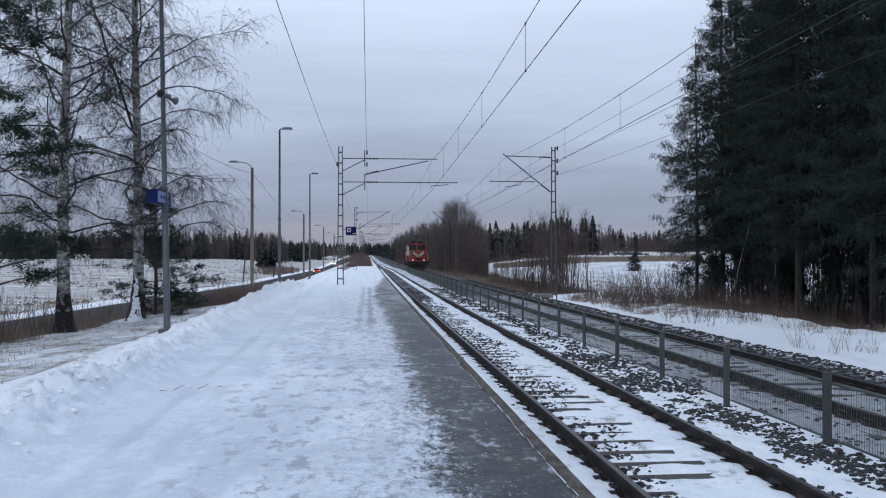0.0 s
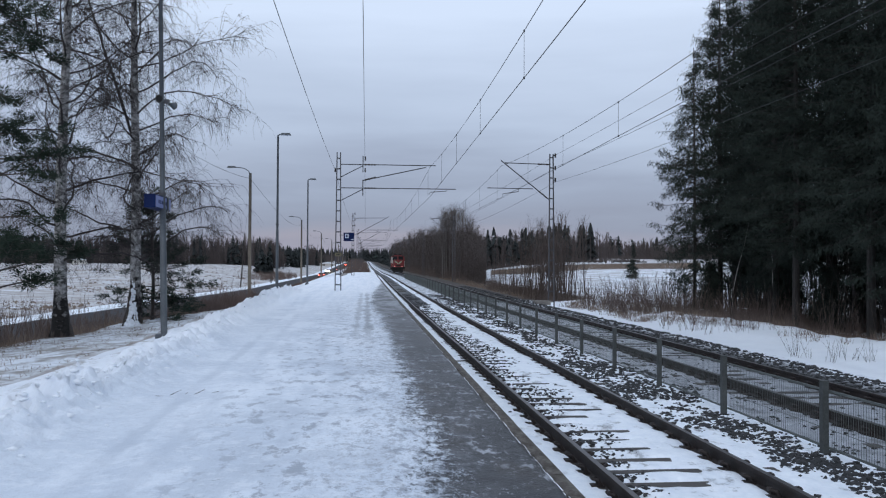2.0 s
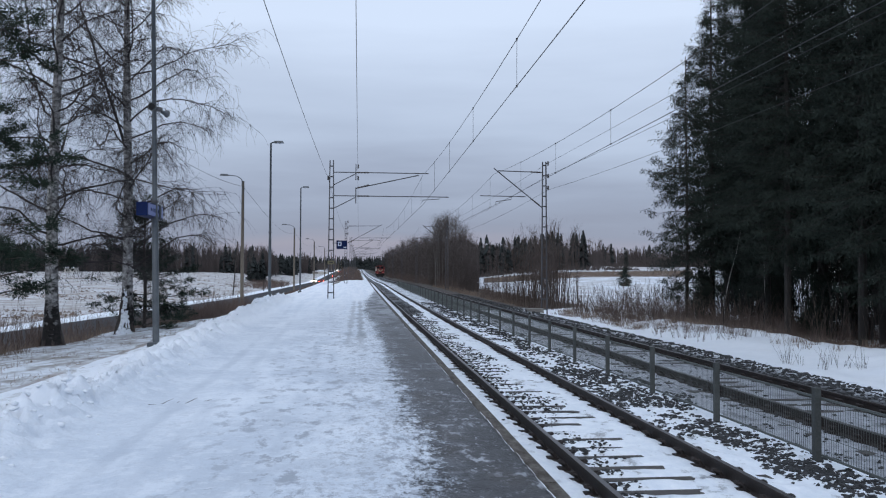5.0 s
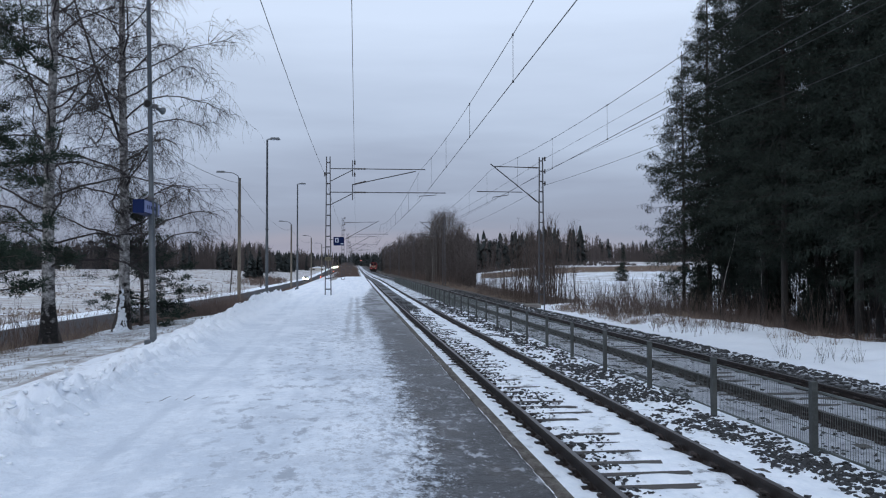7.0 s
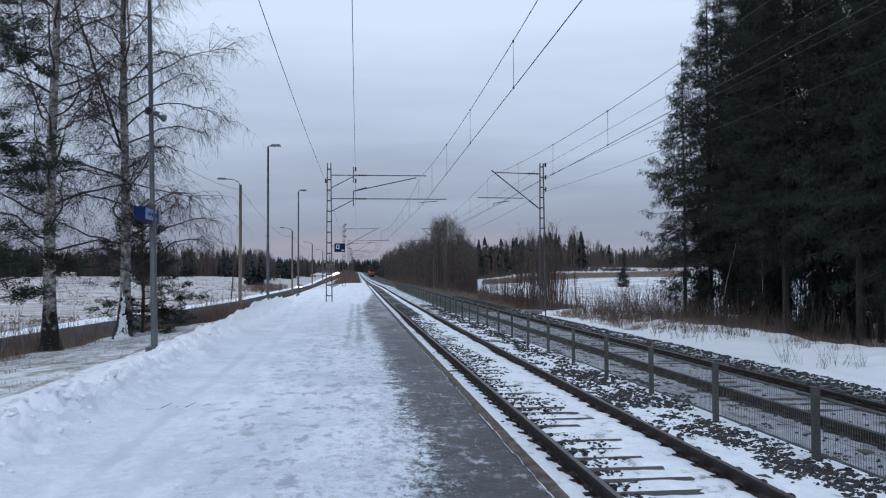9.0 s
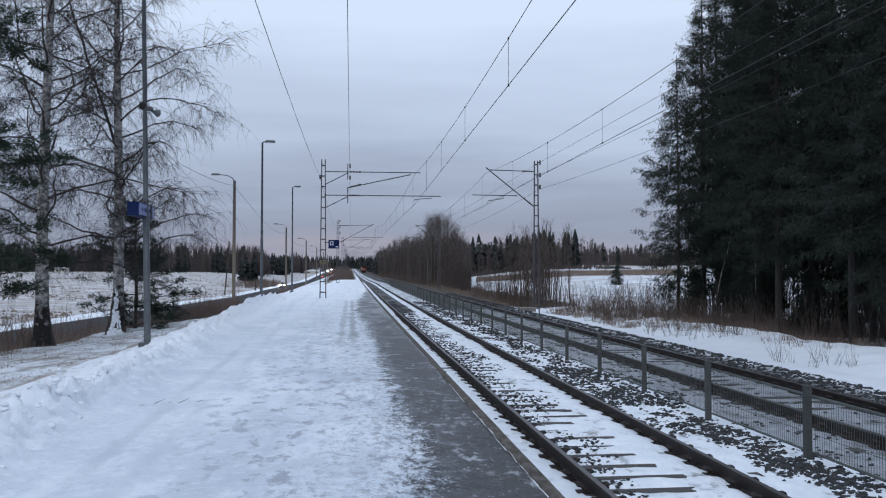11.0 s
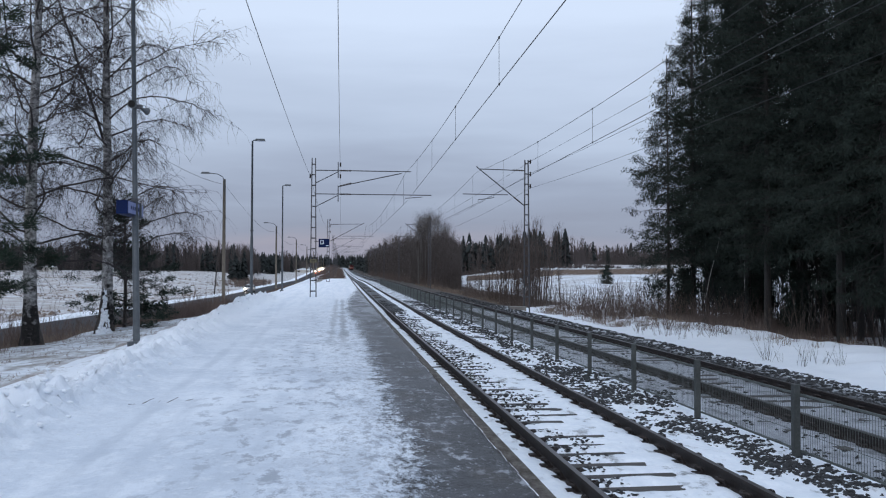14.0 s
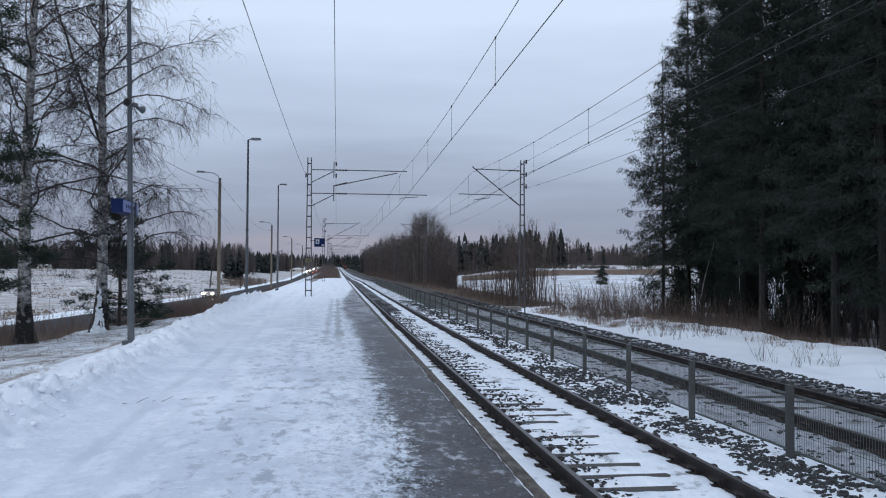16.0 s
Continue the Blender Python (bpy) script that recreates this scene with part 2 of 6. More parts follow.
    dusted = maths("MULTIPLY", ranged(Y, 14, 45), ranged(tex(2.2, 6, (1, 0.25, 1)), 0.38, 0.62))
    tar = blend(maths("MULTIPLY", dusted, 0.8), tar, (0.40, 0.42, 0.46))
    # wet streaks down the middle of the far platform
    for off, deep in ((0.22, 0.38), (-0.06, 0.55)):
        lane = maths("MULTIPLY_ADD", maths("SUBTRACT", tex(2.2, 6, (1, 0.4, 1)), 0.5), 0.5, maths("ABSOLUTE", maths("ADD", X, off), 0.0))
        wet = maths("MULTIPLY", ranged(lane, 0.14, 0.03), maths("MULTIPLY", ranged(Y, 15, 21), maths("MULTIPLY", ranged(Y, 48, 40), deep)))
        packed = blend(wet, packed, (0.17, 0.18, 0.20))
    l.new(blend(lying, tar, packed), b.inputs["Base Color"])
    rg = n.new("ShaderNodeMapRange")
    rg.inputs["To Min"].default_value, rg.inputs["To Max"].default_value = 0.46, 0.62
    l.new(lying, rg.inputs["Value"])
    l.new(rg.outputs[0], b.inputs["Roughness"])
    b.inputs["Specular IOR Level"].default_value = 0.25
    bp = n.new("ShaderNodeBump")
    bp.inputs["Strength"].default_value, bp.inputs["Distance"].default_value = 0.8, 0.035
    relief = maths("MULTIPLY_ADD", fleck, 0.35, maths("MULTIPLY_ADD", grain, 0.18, maths("MULTIPLY_ADD", medium, 0.5, maths("MULTIPLY", lying, 0.4))))
    l.new(relief, bp.inputs["Height"])
    l.new(bp.outputs[0], b.inputs["Normal"])
    return m


platform_top = platform_surface()
packed_snow = mat("packed_snow", ((0.74, 0.78, 0.83), (0.87, 0.90, 0.94)), 3.0, 8, (0.5, 0.7), bump=0.5, fine=40)
trackbed_far = masked("trackbed_far", ((0.04, 0.04, 0.043), (0.10, 0.10, 0.105), 0.85), (SNOW_A, SNOW_B, 0.6), "Z", -60, -50, 1, 2.0, (1, 0.5, 1), 0.22, 2.2)
trackbed_snow = masked("trackbed_snow", ((0.05, 0.05, 0.052), (0.12, 0.12, 0.12), 0.8), (SNOW_A, SNOW_B, 0.6), "Z", -60, -50, 1, 2.0, (1, 0.7, 1), 0.05, 3.5)
ice_grey = masked("ice_grey", ((0.05, 0.052, 0.056), (0.12, 0.125, 0.13), 0.6), ((0.22, 0.235, 0.26), (0.46, 0.48, 0.53), 0.40), "Z", -60, -50, 1, 2.4, (1, 0.6, 1), 0.11, 2.2, 0.45)
asphalt = mat("asphalt", ((0.020, 0.020, 0.023), (0.048, 0.048, 0.052)), 0.5, 8, (0.7, 0.95), fine=30, spec=0.15)
concrete = mat("concrete", ((0.16, 0.145, 0.13), (0.32, 0.30, 0.28)), 3.0, 8, (0.7, 0.9))
edge_concrete = masked("edge_concrete", ((0.022, 0.019, 0.016), (0.070, 0.058, 0.046), 0.8), ((0.075, 0.064, 0.055), (0.19, 0.175, 0.16), 0.8), "Z", -60, -50, 1, 5.0, (1, 0.7, 1), 0.19, 7.0)
rail_steel = mat("rail_steel", ((0.012, 0.010, 0.010), (0.038, 0.028, 0.025)), 6, 6, (0.55, 0.8), spec=0.3)
rail_shine = mat("rail_shine", ((0.06, 0.055, 0.055), (0.13, 0.125, 0.125)), 3, 4, (0.4, 0.55), metal=0.6, bump=0.05)
sleeper_wood = mat("sleeper_wood", ((0.026, 0.024, 0.023), (0.085, 0.077, 0.072)), 3, 8, (0.7, 0.95), stretch=(1, 6, 6), own=0.15)
stone = mat("stone", ((0.008, 0.009, 0.010), (0.024, 0.025, 0.027), (0.065, 0.065, 0.07)), 9, 4, (0.6, 0.9))
fence_steel = mat("fence_steel", ((0.042, 0.047, 0.046), (0.096, 0.104, 0.101)), 2.5, 7, (0.55, 0.8), metal=0.2, bump=0.1)
mesh_wire = mat("mesh_wire", ((0.075, 0.086, 0.082), (0.145, 0.160, 0.154)), 2.5, 5, (0.55, 0.8), metal=0.2, bump=0)
leaf_litter = masked("leaf_litter", ((0.028, 0.021, 0.017), (0.085, 0.064, 0.050), 0.95), ((0.035, 0.029, 0.025), (0.14, 0.135, 0.13), 0.85), "Z", -60, -50, 1, 1.2, (1, 1, 1), 0.30, 1.4)
dark_bed = masked("dark_bed", ((0.022, 0.021, 0.021), (0.060, 0.058, 0.056), 0.9), ((0.06, 0.06, 0.063), (0.22, 0.235, 0.26), 0.7), "Z", -60, -50, 1, 1.4, (1, 0.4, 1), 0.20, 1.6)
spruce_bark = mat("spruce_bark", ((0.015, 0.014, 0.0135), (0.046, 0.040, 0.036)), 5, 8, (0.85, 0.98), bump=0.9, stretch=(3, 3, 0.7))
galv = mat("galv", ((0.060, 0.068, 0.077), (0.125, 0.138, 0.15)), 2.5, 7, (0.45, 0.7), metal=0.45, bump=0.1)
mast_steel = mat("mast_steel", ((0.055, 0.055, 0.06), (0.12, 0.12, 0.13)), 2.5, 6, (0.5, 0.8), metal=0.4)
dark_wire = mat("dark_wire", ((0.02, 0.02, 0.022), (0.05, 0.05, 0.052)), 3, 3, (0.5, 0.7), metal=0.4, bump=0)
insulator_brown = mat("insulator_brown", ((0.02, 0.014, 0.012), (0.05, 0.035, 0.03)), 8, 3, (0.25, 0.4))
pole_wood = mat("pole_wood", ((0.10, 0.085, 0.07), (0.22, 0.19, 0.15)), 3, 8, (0.8, 0.95), stretch=(6, 6, 0.6))
birch_bark = masked("birch_bark", ((0.010, 0.010, 0.010), (0.034, 0.030, 0.029), 0.9), ((0.34, 0.33, 0.325), (0.60, 0.585, 0.575), 0.75), "Z", 0.1, 2.2, 3.0, 2.5, (1.6, 1.6, 2.2), 0.235, 3.6)
pale_bark = mat("pale_bark", ((0.10, 0.088, 0.082), (0.18, 0.165, 0.155)), 3, 6, (0.8, 0.95), bump=0.2, stretch=(3, 3, 0.8))
dark_bark = mat("dark_bark", ((0.022, 0.018, 0.017), (0.085, 0.07, 0.062)), 5, 8, (0.85, 0.98), bump=0.9, stretch=(3, 3, 0.7))
twig = mat("twig", ((0.016, 0.013, 0.014), (0.042, 0.034, 0.034)), 3, 4, (0.8, 0.95), bump=0)
brown_twig = mat("brown_twig", ((0.046, 0.035, 0.032), (0.098, 0.078, 0.070)), 1.2, 4, (0.85, 0.98), bump=0)
dark_brush = mat("dark_brush", ((0.075, 0.052, 0.044), (0.17, 0.122, 0.102)), 0.8, 5, (0.85, 0.98), bump=0)
pale_twig = mat("pale_twig", ((0.075, 0.062, 0.056), (0.140, 0.118, 0.108)), 1.2, 4, (0.85, 0.98), bump=0)
red_twig = mat("red_twig", ((0.076, 0.057, 0.050), (0.145, 0.108, 0.092)), 1.2, 4, (0.85, 0.98), bump=0)
grey_twig = mat("grey_twig", ((0.060, 0.044, 0.038), (0.115, 0.088, 0.076)), 1.2, 4, (0.85, 0.98), bump=0)
dry_grass = mat("dry_grass", ((0.130, 0.096, 0.076), (0.265, 0.205, 0.165)), 2.5, 4, (0.85, 0.98), bump=0)
spruce_needle = mat("spruce_needle", ((0.021, 0.029, 0.025), (0.047, 0.058, 0.048)), 1.5, 5, (0.9, 1.0), bump=0, spec=0.08)
pine_needle = mat("pine_needle", ((0.015, 0.025, 0.019), (0.038, 0.055, 0.039)), 2.5, 5, (0.8, 0.95), bump=0, spec=0.15)
far_needle = mat("far_needle", ((0.013, 0.018, 0.018), (0.030, 0.037, 0.036)), 0.2, 5, (0.85, 0.98), bump=0)
far_branch = mat("far_branch", ((0.060, 0.048, 0.046), (0.105, 0.086, 0.082)), 0.2, 5, (0.85, 0.98), bump=0)
loco_red = mat("loco_red", ((0.12, 0.010, 0.010), (0.20, 0.016, 0.015)), 2, 6, (0.4, 0.6), coat=0.2)
loco_white = mat("loco_white", ((0.34, 0.35, 0.31), (0.48, 0.49, 0.44)), 2, 6, (0.45, 0.6))
loco_black = mat("loco_black", ((0.010, 0.010, 0.011), (0.034, 0.032, 0.03)), 4, 6, (0.7, 0.9), spec=0.15)
dark_glass = mat("dark_glass", ((0.010, 0.012, 0.014), (0.02, 0.022, 0.025)), 2, 2, (0.06, 0.12), bump=0)
car_paint = mat("car_paint", ((0.06, 0.062, 0.068), (0.10, 0.102, 0.11)), 1, 3, (0.3, 0.45), bump=0, coat=0.5)
car_silver = mat("car_silver", ((0.22, 0.20, 0.195), (0.32, 0.295, 0.285)), 1, 3, (0.3, 0.45), bump=0, coat=0.4)
car_paint_red = mat("car_paint_red", ((0.16, 0.02, 0.018), (0.22, 0.03, 0.025)), 1, 3, (0.3, 0.45), bump=0, coat=0.5)
tyre_rubber = mat("tyre_rubber", ((0.012, 0.012, 0.012), (0.035, 0.035, 0.035)), 9, 3, (0.85, 0.95))
sign_pale = mat("sign_pale", ((0.16, 0.19, 0.36), (0.24, 0.27, 0.44)), 3, 4, (0.5, 0.65), bump=0, spec=0.1)
sign_blue = mat("sign_blue", ((0.005, 0.012, 0.052), (0.008, 0.018, 0.072)), 3, 4, (0.5, 0.65), bump=0, spec=0.1)
sign_white = mat("sign_white", ((0.52, 0.56, 0.66), (0.64, 0.68, 0.76)), 3, 4, (0.4, 0.55), bump=0)
sign_yellow = mat("sign_yellow", ((0.11, 0.095, 0.055), (0.17, 0.145, 0.075)), 3, 4, (0.5, 0.6), bump=0)
house_paint = mat("house_paint", ((0.50, 0.47, 0.42), (0.62, 0.60, 0.56)), 1, 4, (0.8, 0.9))
roof_dark = mat("roof_dark", ((0.06, 0.05, 0.05), (0.12, 0.10, 0.10)), 1, 4, (0.8, 0.9))
headlight_glow = glow("headlight_glow", (1.0, 0.84, 0.66), 320)
taillight_glow = glow("taillight_glow", (1.0, 0.08, 0.05), 26)
loco_light_glow = glow("loco_light_glow", (1.0, 0.30, 0.26), 1.6)
loco_chevron = mat("loco_chevron", ((0.22, 0.27, 0.19), (0.32, 0.38, 0.27)), 2, 5, (0.5, 0.65))
signal_red_glow = glow("signal_red_glow", (1.0, 0.20, 0.16), 9)
signal_white_glow = glow("signal_white_glow", (0.5, 1.0, 0.85), 4)


# ---- building helpers ----
class Geo:
    """Gathers vertices and faces; each add() may take a material slot."""

    def __init__(self):
        self.v, self.f, self.s = [], [], []

    def add(self, verts, faces, slot=0):
        o = len(self.v)
        self.v.extend(tuple(p) for p in verts)
        self.f.extend(tuple(i + o for i in q) for q in faces)
        self.s.extend([slot] * len(faces))
        return self

    def box(self, c, size, m=None, slot=0, taper=1.0):
        x, y, z = (s / 2 for s in size)
        pts = [Vector((sx * x * (taper if sz > 0 else 1), sy * y * (taper if sz > 0 else 1), sz * z)) for sz in (-1, 1) for sy in (-1, 1) for sx in (-1, 1)]
        if m is not None:
            pts = [m @ p for p in pts]
        c = Vector(c)
        return self.add([p + c for p in pts], [(0, 2, 3, 1), (4, 5, 7, 6), (0, 1, 5, 4), (2, 6, 7, 3), (0, 4, 6, 2), (1, 3, 7, 5)], slot)

    def tube(self, pts, radii, n=6, slot=0, caps=True):
        pts = [Vector(p) for p in pts]
        if isinstance(radii, (int, float)):
            radii = [radii] * len(pts)
        verts, faces = [], []
        for i, p in enumerate(pts):
            d = (pts[min(i + 1, len(pts) - 1)] - pts[max(i - 1, 0)])
            d = d.normalized() if d.length > 1e-9 else Vector((0, 0, 1))
            a = d.cross(Vector((0, 0, 1)) if abs(d.z) < 0.9 else Vector((1, 0, 0))).normalized()
            b = d.cross(a)
            for k in range(n):
                t = 2 * math.pi * k / n
                verts.append(p + (a * math.cos(t) + b * math.sin(t)) * radii[i])
        for i in range(len(pts) - 1):
            for k in range(n):
                k2 = (k + 1) % n
                faces.append((i * n + k, i * n + k2, (i + 1) * n + k2, (i + 1) * n + k))
        if caps:
            faces.append(tuple(range(n)))
            faces.append(tuple((len(pts) - 1) * n + k for k in reversed(range(n))))
        return self.add(verts, faces, slot)

    def prism(self, outline, y0, y1, slot=0):
        """An outline in x and z, drawn out along y."""
        n = len(outline)
        verts = [(x, y0, z) for x, z in outline] + [(x, y1, z) for x, z in outline]
        faces = [(i, (i + 1) % n, n + (i + 1) % n, n + i) for i in range(n)]
        faces += [tuple(reversed(range(n))), tuple(range(n, 2 * n))]
        return self.add(verts, faces, slot)

    def mesh(self, name, mats, smooth=False):
        me = bpy.data.meshes.new(name)
        me.from_pydata([tuple(p) for p in self.v], [], self.f)
        for m in (mats if isinstance(mats, (list, tuple)) else [mats]):
            me.materials.append(m)
        if any(self.s):
            me.polygons.foreach_set("material_index", self.s)
        if smooth:
            me.polygons.foreach_set("use_smooth", [True] * len(me.polygons))
        me.update()
        return me


def part(name, gm, mats=None, parent=None, label="", m=None, smooth=False):
    """One mesh object under a thing or part; gm: a Geo, or a mesh that is shared."""
    me = gm if not isinstance(gm, Geo) else gm.mesh(name, mats, smooth)
    ob = new(name, me)
    if parent is not None:
        ob.parent = parent
    if m is not None:
        ob.matrix_basis = m
    if label:
        ob["label"] = label
    return ob


def thing(name, m=None, label="", category="", group="", kind=""):
    ob = new(name)
    if m is not None:
        ob.matrix_basis = m
    return tagged(ob, label, category, group, kind)


def grade(y):
    """The line rises gently beyond the platform."""
    return 0.1875 * math.log1p(math.exp((y - 50) / 25)) if y < 1500 else 0.0075 * (y - 50)


def line_z(y):
    """Level from which the overhead line is hung."""
    return grade(y) - 0.45 * step(60, 103, y)


def step(a, b, x):
    t = min(1, max(0, (x - a) / (b - a)))
    return t * t * (3 - 2 * t)


CROSS = ((-26, -2.35), (-22, -2.3), (-20.6, -1.75), (-19.6, -1.95), (-19.0, -2.12), (-11.3, -2.12), (-10.6, -1.9), (-9.7, -1.0), (-8.9, -0.12), (-6.5, 0.18),
         (-5.0, 0.27), (-4.7, -0.5), (10.7, -0.5), (11.3, -0.42), (12.6, -0.48), (14.0, -0.34), (16.0, -0.26), (17.6, -0.62), (24, -0.9))


def road_shift(y):
    """The road swings away from the line near the station."""
    return -0.055 * max(0, 138 - max(y, -60))


def road_drop(y):
    """The road climbs less than the line does."""
    return min(1.6, 0.0052 * max(0, y - 65)) - min(3.2, 0.009 * max(0, y - 340))


def line_dip(y):
    """The rails dip below the even grade before they climb the far hill."""
    return 0.55 * step(120, 210, y) + 0.40 * step(210, 340, y) - 0.95 * step(560, 900, y)


def bank_foot(y):
    """The bank steps back under the trees."""
    return -9.7 - 1.5 * (1 - step(19, 29, y))


def across(x):
    if x <= CROSS[0][0]:
        return CROSS[0][1]
    if x >= CROSS[-1][0]:
        return CROSS[-1][1]
    for (x0, z0), (x1, z1) in zip(CROSS, CROSS[1:]):
        if x0 <= x <= x1:
            return z0 + (z1 - z0) * (x - x0) / (x1 - x0)


def land(x, y):
    """Height of the ground sheet."""
    s = road_shift(y)
    near_edge = -11.3 + s
    crest = bank_foot(y)
    if x < near_edge:
        xe = x - s
    elif x < crest:
        xe = -9.7 - 1.6 * (crest - x) / (crest - near_edge)
    elif x < -6.5:
        xe = -6.5 - 3.2 * (-6.5 - x) / (-6.5 - crest)
    else:
        xe = x
    z = across(xe)
    if -11.0 < x < -4.9:
        # past the trees the bank drops straight from the platform
        z += step(31, 42, y) * (0.4 - 2.3 * step(-5.0, -9.0, x) - z) if x > -9.7 else step(31, 42, y) * (-1.9 - z)
    z += grade(max(y, -50)) - road_drop(y) * step(-5.5, -10.5, x) * step(-70, -28, x)
    if -5 < x < 22:
        z -= line_dip(y) * step(-5.0, -1.0, x) * (1 - step(12, 22, x))
    if 11.5 < x < 19 and 10 < y < 50:
        z += (0.14 * noise.noise((x * 0.9, y * 0.7, 6.1)) + 0.05 * noise.noise((x * 2.6, y * 2.2, 2.9))) * step(11.5, 13.5, x)
    if x < -22 + s:
        z += 2.6 * step(22, 60, s - x) * step(60, 380, y)
    if x > 20:
        z += 4.2 * step(20, 60, x) * step(90, 300, y)
    near = (1 - step(60, 110, y)) * (1 - step(22, 32, abs(x)))
    rough = noise.noise((x * 0.35, y * 0.35, 1.7)) * 0.10 * near + noise.noise((x * 1.3, y * 1.3, 4.2)) * 0.035 * near
    if -19.3 + s < x < -11.0 + s:
        rough = 0
    if abs(x) > 30:
        rough += noise.noise((x * 0.03, y * 0.03, 9.1)) * 0.5
    return z + rough


# ---- ground, road, platform ----
def spaced(breaks):
    """Sample positions: runs of (from, to, step)."""
    out = []
    for a, b, s in breaks:
        k = max(1, round((b - a) / s))
        out += [a + (b - a) * i / k for i in range(k)]
    out.append(breaks[-1][1])
    return out


def sheet(xs, ys, height):
    nx = len(xs)
    g = Geo()
    g.v = [(x, y, height(x, y)) for y in ys for x in xs]
    for j in range(len(ys) - 1):
        for i in range(nx - 1):
            a = j * nx + i
            g.f.append((a, a + 1, a + nx + 1, a + nx))
    return g


def make_ground():
    xs = spaced([(-1500, -300, 150), (-300, -60, 12), (-60, -30, 2.5), (-30, -19, 0.6), (-19, -11, 0.8), (-11, -4.7, 0.22), (-4.7, 10.7, 3.0), (10.7, 18, 0.3), (18, 30, 1), (30, 80, 3), (80, 300, 12), (300, 1500, 150)])
    ys = spaced([(-300, -20, 40), (-20, 0, 4), (0, 35, 0.3), (35, 70, 0.9), (70, 150, 2.5), (150, 420, 8), (420, 1500, 60), (1500, 4000, 500)])
    g = sheet(xs, ys, land)
    nx = len(xs)
    for j in range(len(ys) - 1):
        for i in range(nx - 1):
            x = (xs[i] + xs[i + 1]) / 2
            s = 0
            rs = road_shift(ys[j])
            if ys[j] < 36 and -11.2 + rs < x < -5.6:
                s = 3
            elif -11.2 + rs < x < -5.3 or -4.7 < x < 2 and ys[j] > 130:
                s = 1
            elif -10.8 < x < -5.6:
                s = 3
            elif ys[j] > 56 and 10.5 < x < 14.5 + 0.03 * ys[j]:
                s = 4
            elif -6.7 < x < -4 or 10.5 < x < 17.5 or -22.5 + rs < x < -19 + rs:
                s = 2
            elif 19.3 <= x < 30 and ys[j] < 34:
                s = 2
            elif 17.5 <= x < 46 and ys[j] < 50:
                s = 3 if ys[j] > 41 else 1
            elif x > 17 and ys[j] < 226:
                s = 5
            g.s.append(s)
    ob = part("ground", g, [field_snow, verge_soil, snow, thin_snow, leaf_litter, meadow_snow], smooth=True)
    tagged(ob, "snow-covered ground with brown grass breaking through", "ground", kind="structure")
    # wet road beside the line
    ys = spaced([(-300, 0, 30), (0, 400, 5), (400, 3000, 100)])
    xs = (-19.0, -15.1, -11.3)
    r = sheet(xs, ys, lambda x, y: grade(max(y, -50)) - road_drop(y) - 2.0 + (0.05 if x == -15.1 else 0))
    r.v = [(x + road_shift(y), y, z) for x, y, z in r.v]
    tagged(part("road", r, asphalt, smooth=True), "dark wet asphalt road with snow banks beside it", "road", kind="structure")
    return ob


make_ground()

PLATFORM_END = 136.0
EDGE_X = 1.49


def platform_height(x, y):
    """Trodden snow, rising to a shovelled ridge along the back edge."""
    z = 0.55 + max(0, grade(y) - 0.02)
    mid = 3.25 + 0.95 * step(5, 40, y) + 0.25 * noise.noise((0, y * 0.3, 3))
    ridge = math.exp(-((x + mid) / 0.5) ** 2)
    lumps = 0.66 + 0.7 * noise.noise((x * 1.9, y * 1.6, 0.4)) + 1.3 * (0.3 - abs(noise.noise((x * 4.2, y * 3.2, 2.4)))) + 1.2 * (0.25 - abs(noise.noise((x * 8.5, y * 6.5, 5.4))))
    z += ridge * (1 + 0.35 * step(24, 38, y)) * (1 - 0.85 * step(45, 51, y)) * max(0, 0.08 + 0.20 * lumps + 0.05 * noise.noise((x * 15, y * 13, 3.4)))
    for off in (2.02, 1.62):
        z -= 0.014 * math.exp(-((x + off + 0.00075 * y * y) / 0.08) ** 2) * (0.6 + noise.noise((0, y * 0.8, off)))
    cover = step(0.9, -0.4, x)
    z += cover * (0.012 + 0.010 * noise.noise((x * 1.5, y * 0.5, 7)) + 0.004 * noise.noise((x * 7, y * 4, 8)))
    if x < -mid:
        z -= 0.13 * step(-mid, -4.6, x)
    if x < -4.6:
        z -= 0.16 * step(-4.6, -5.2, x)
    if y > 80:
        z -= 0.55 * step(-1.2, -5.0, x) * step(82, 122, y)
    if y > 128:
        z -= 0.6 * step(130, PLATFORM_END, y)
    return z


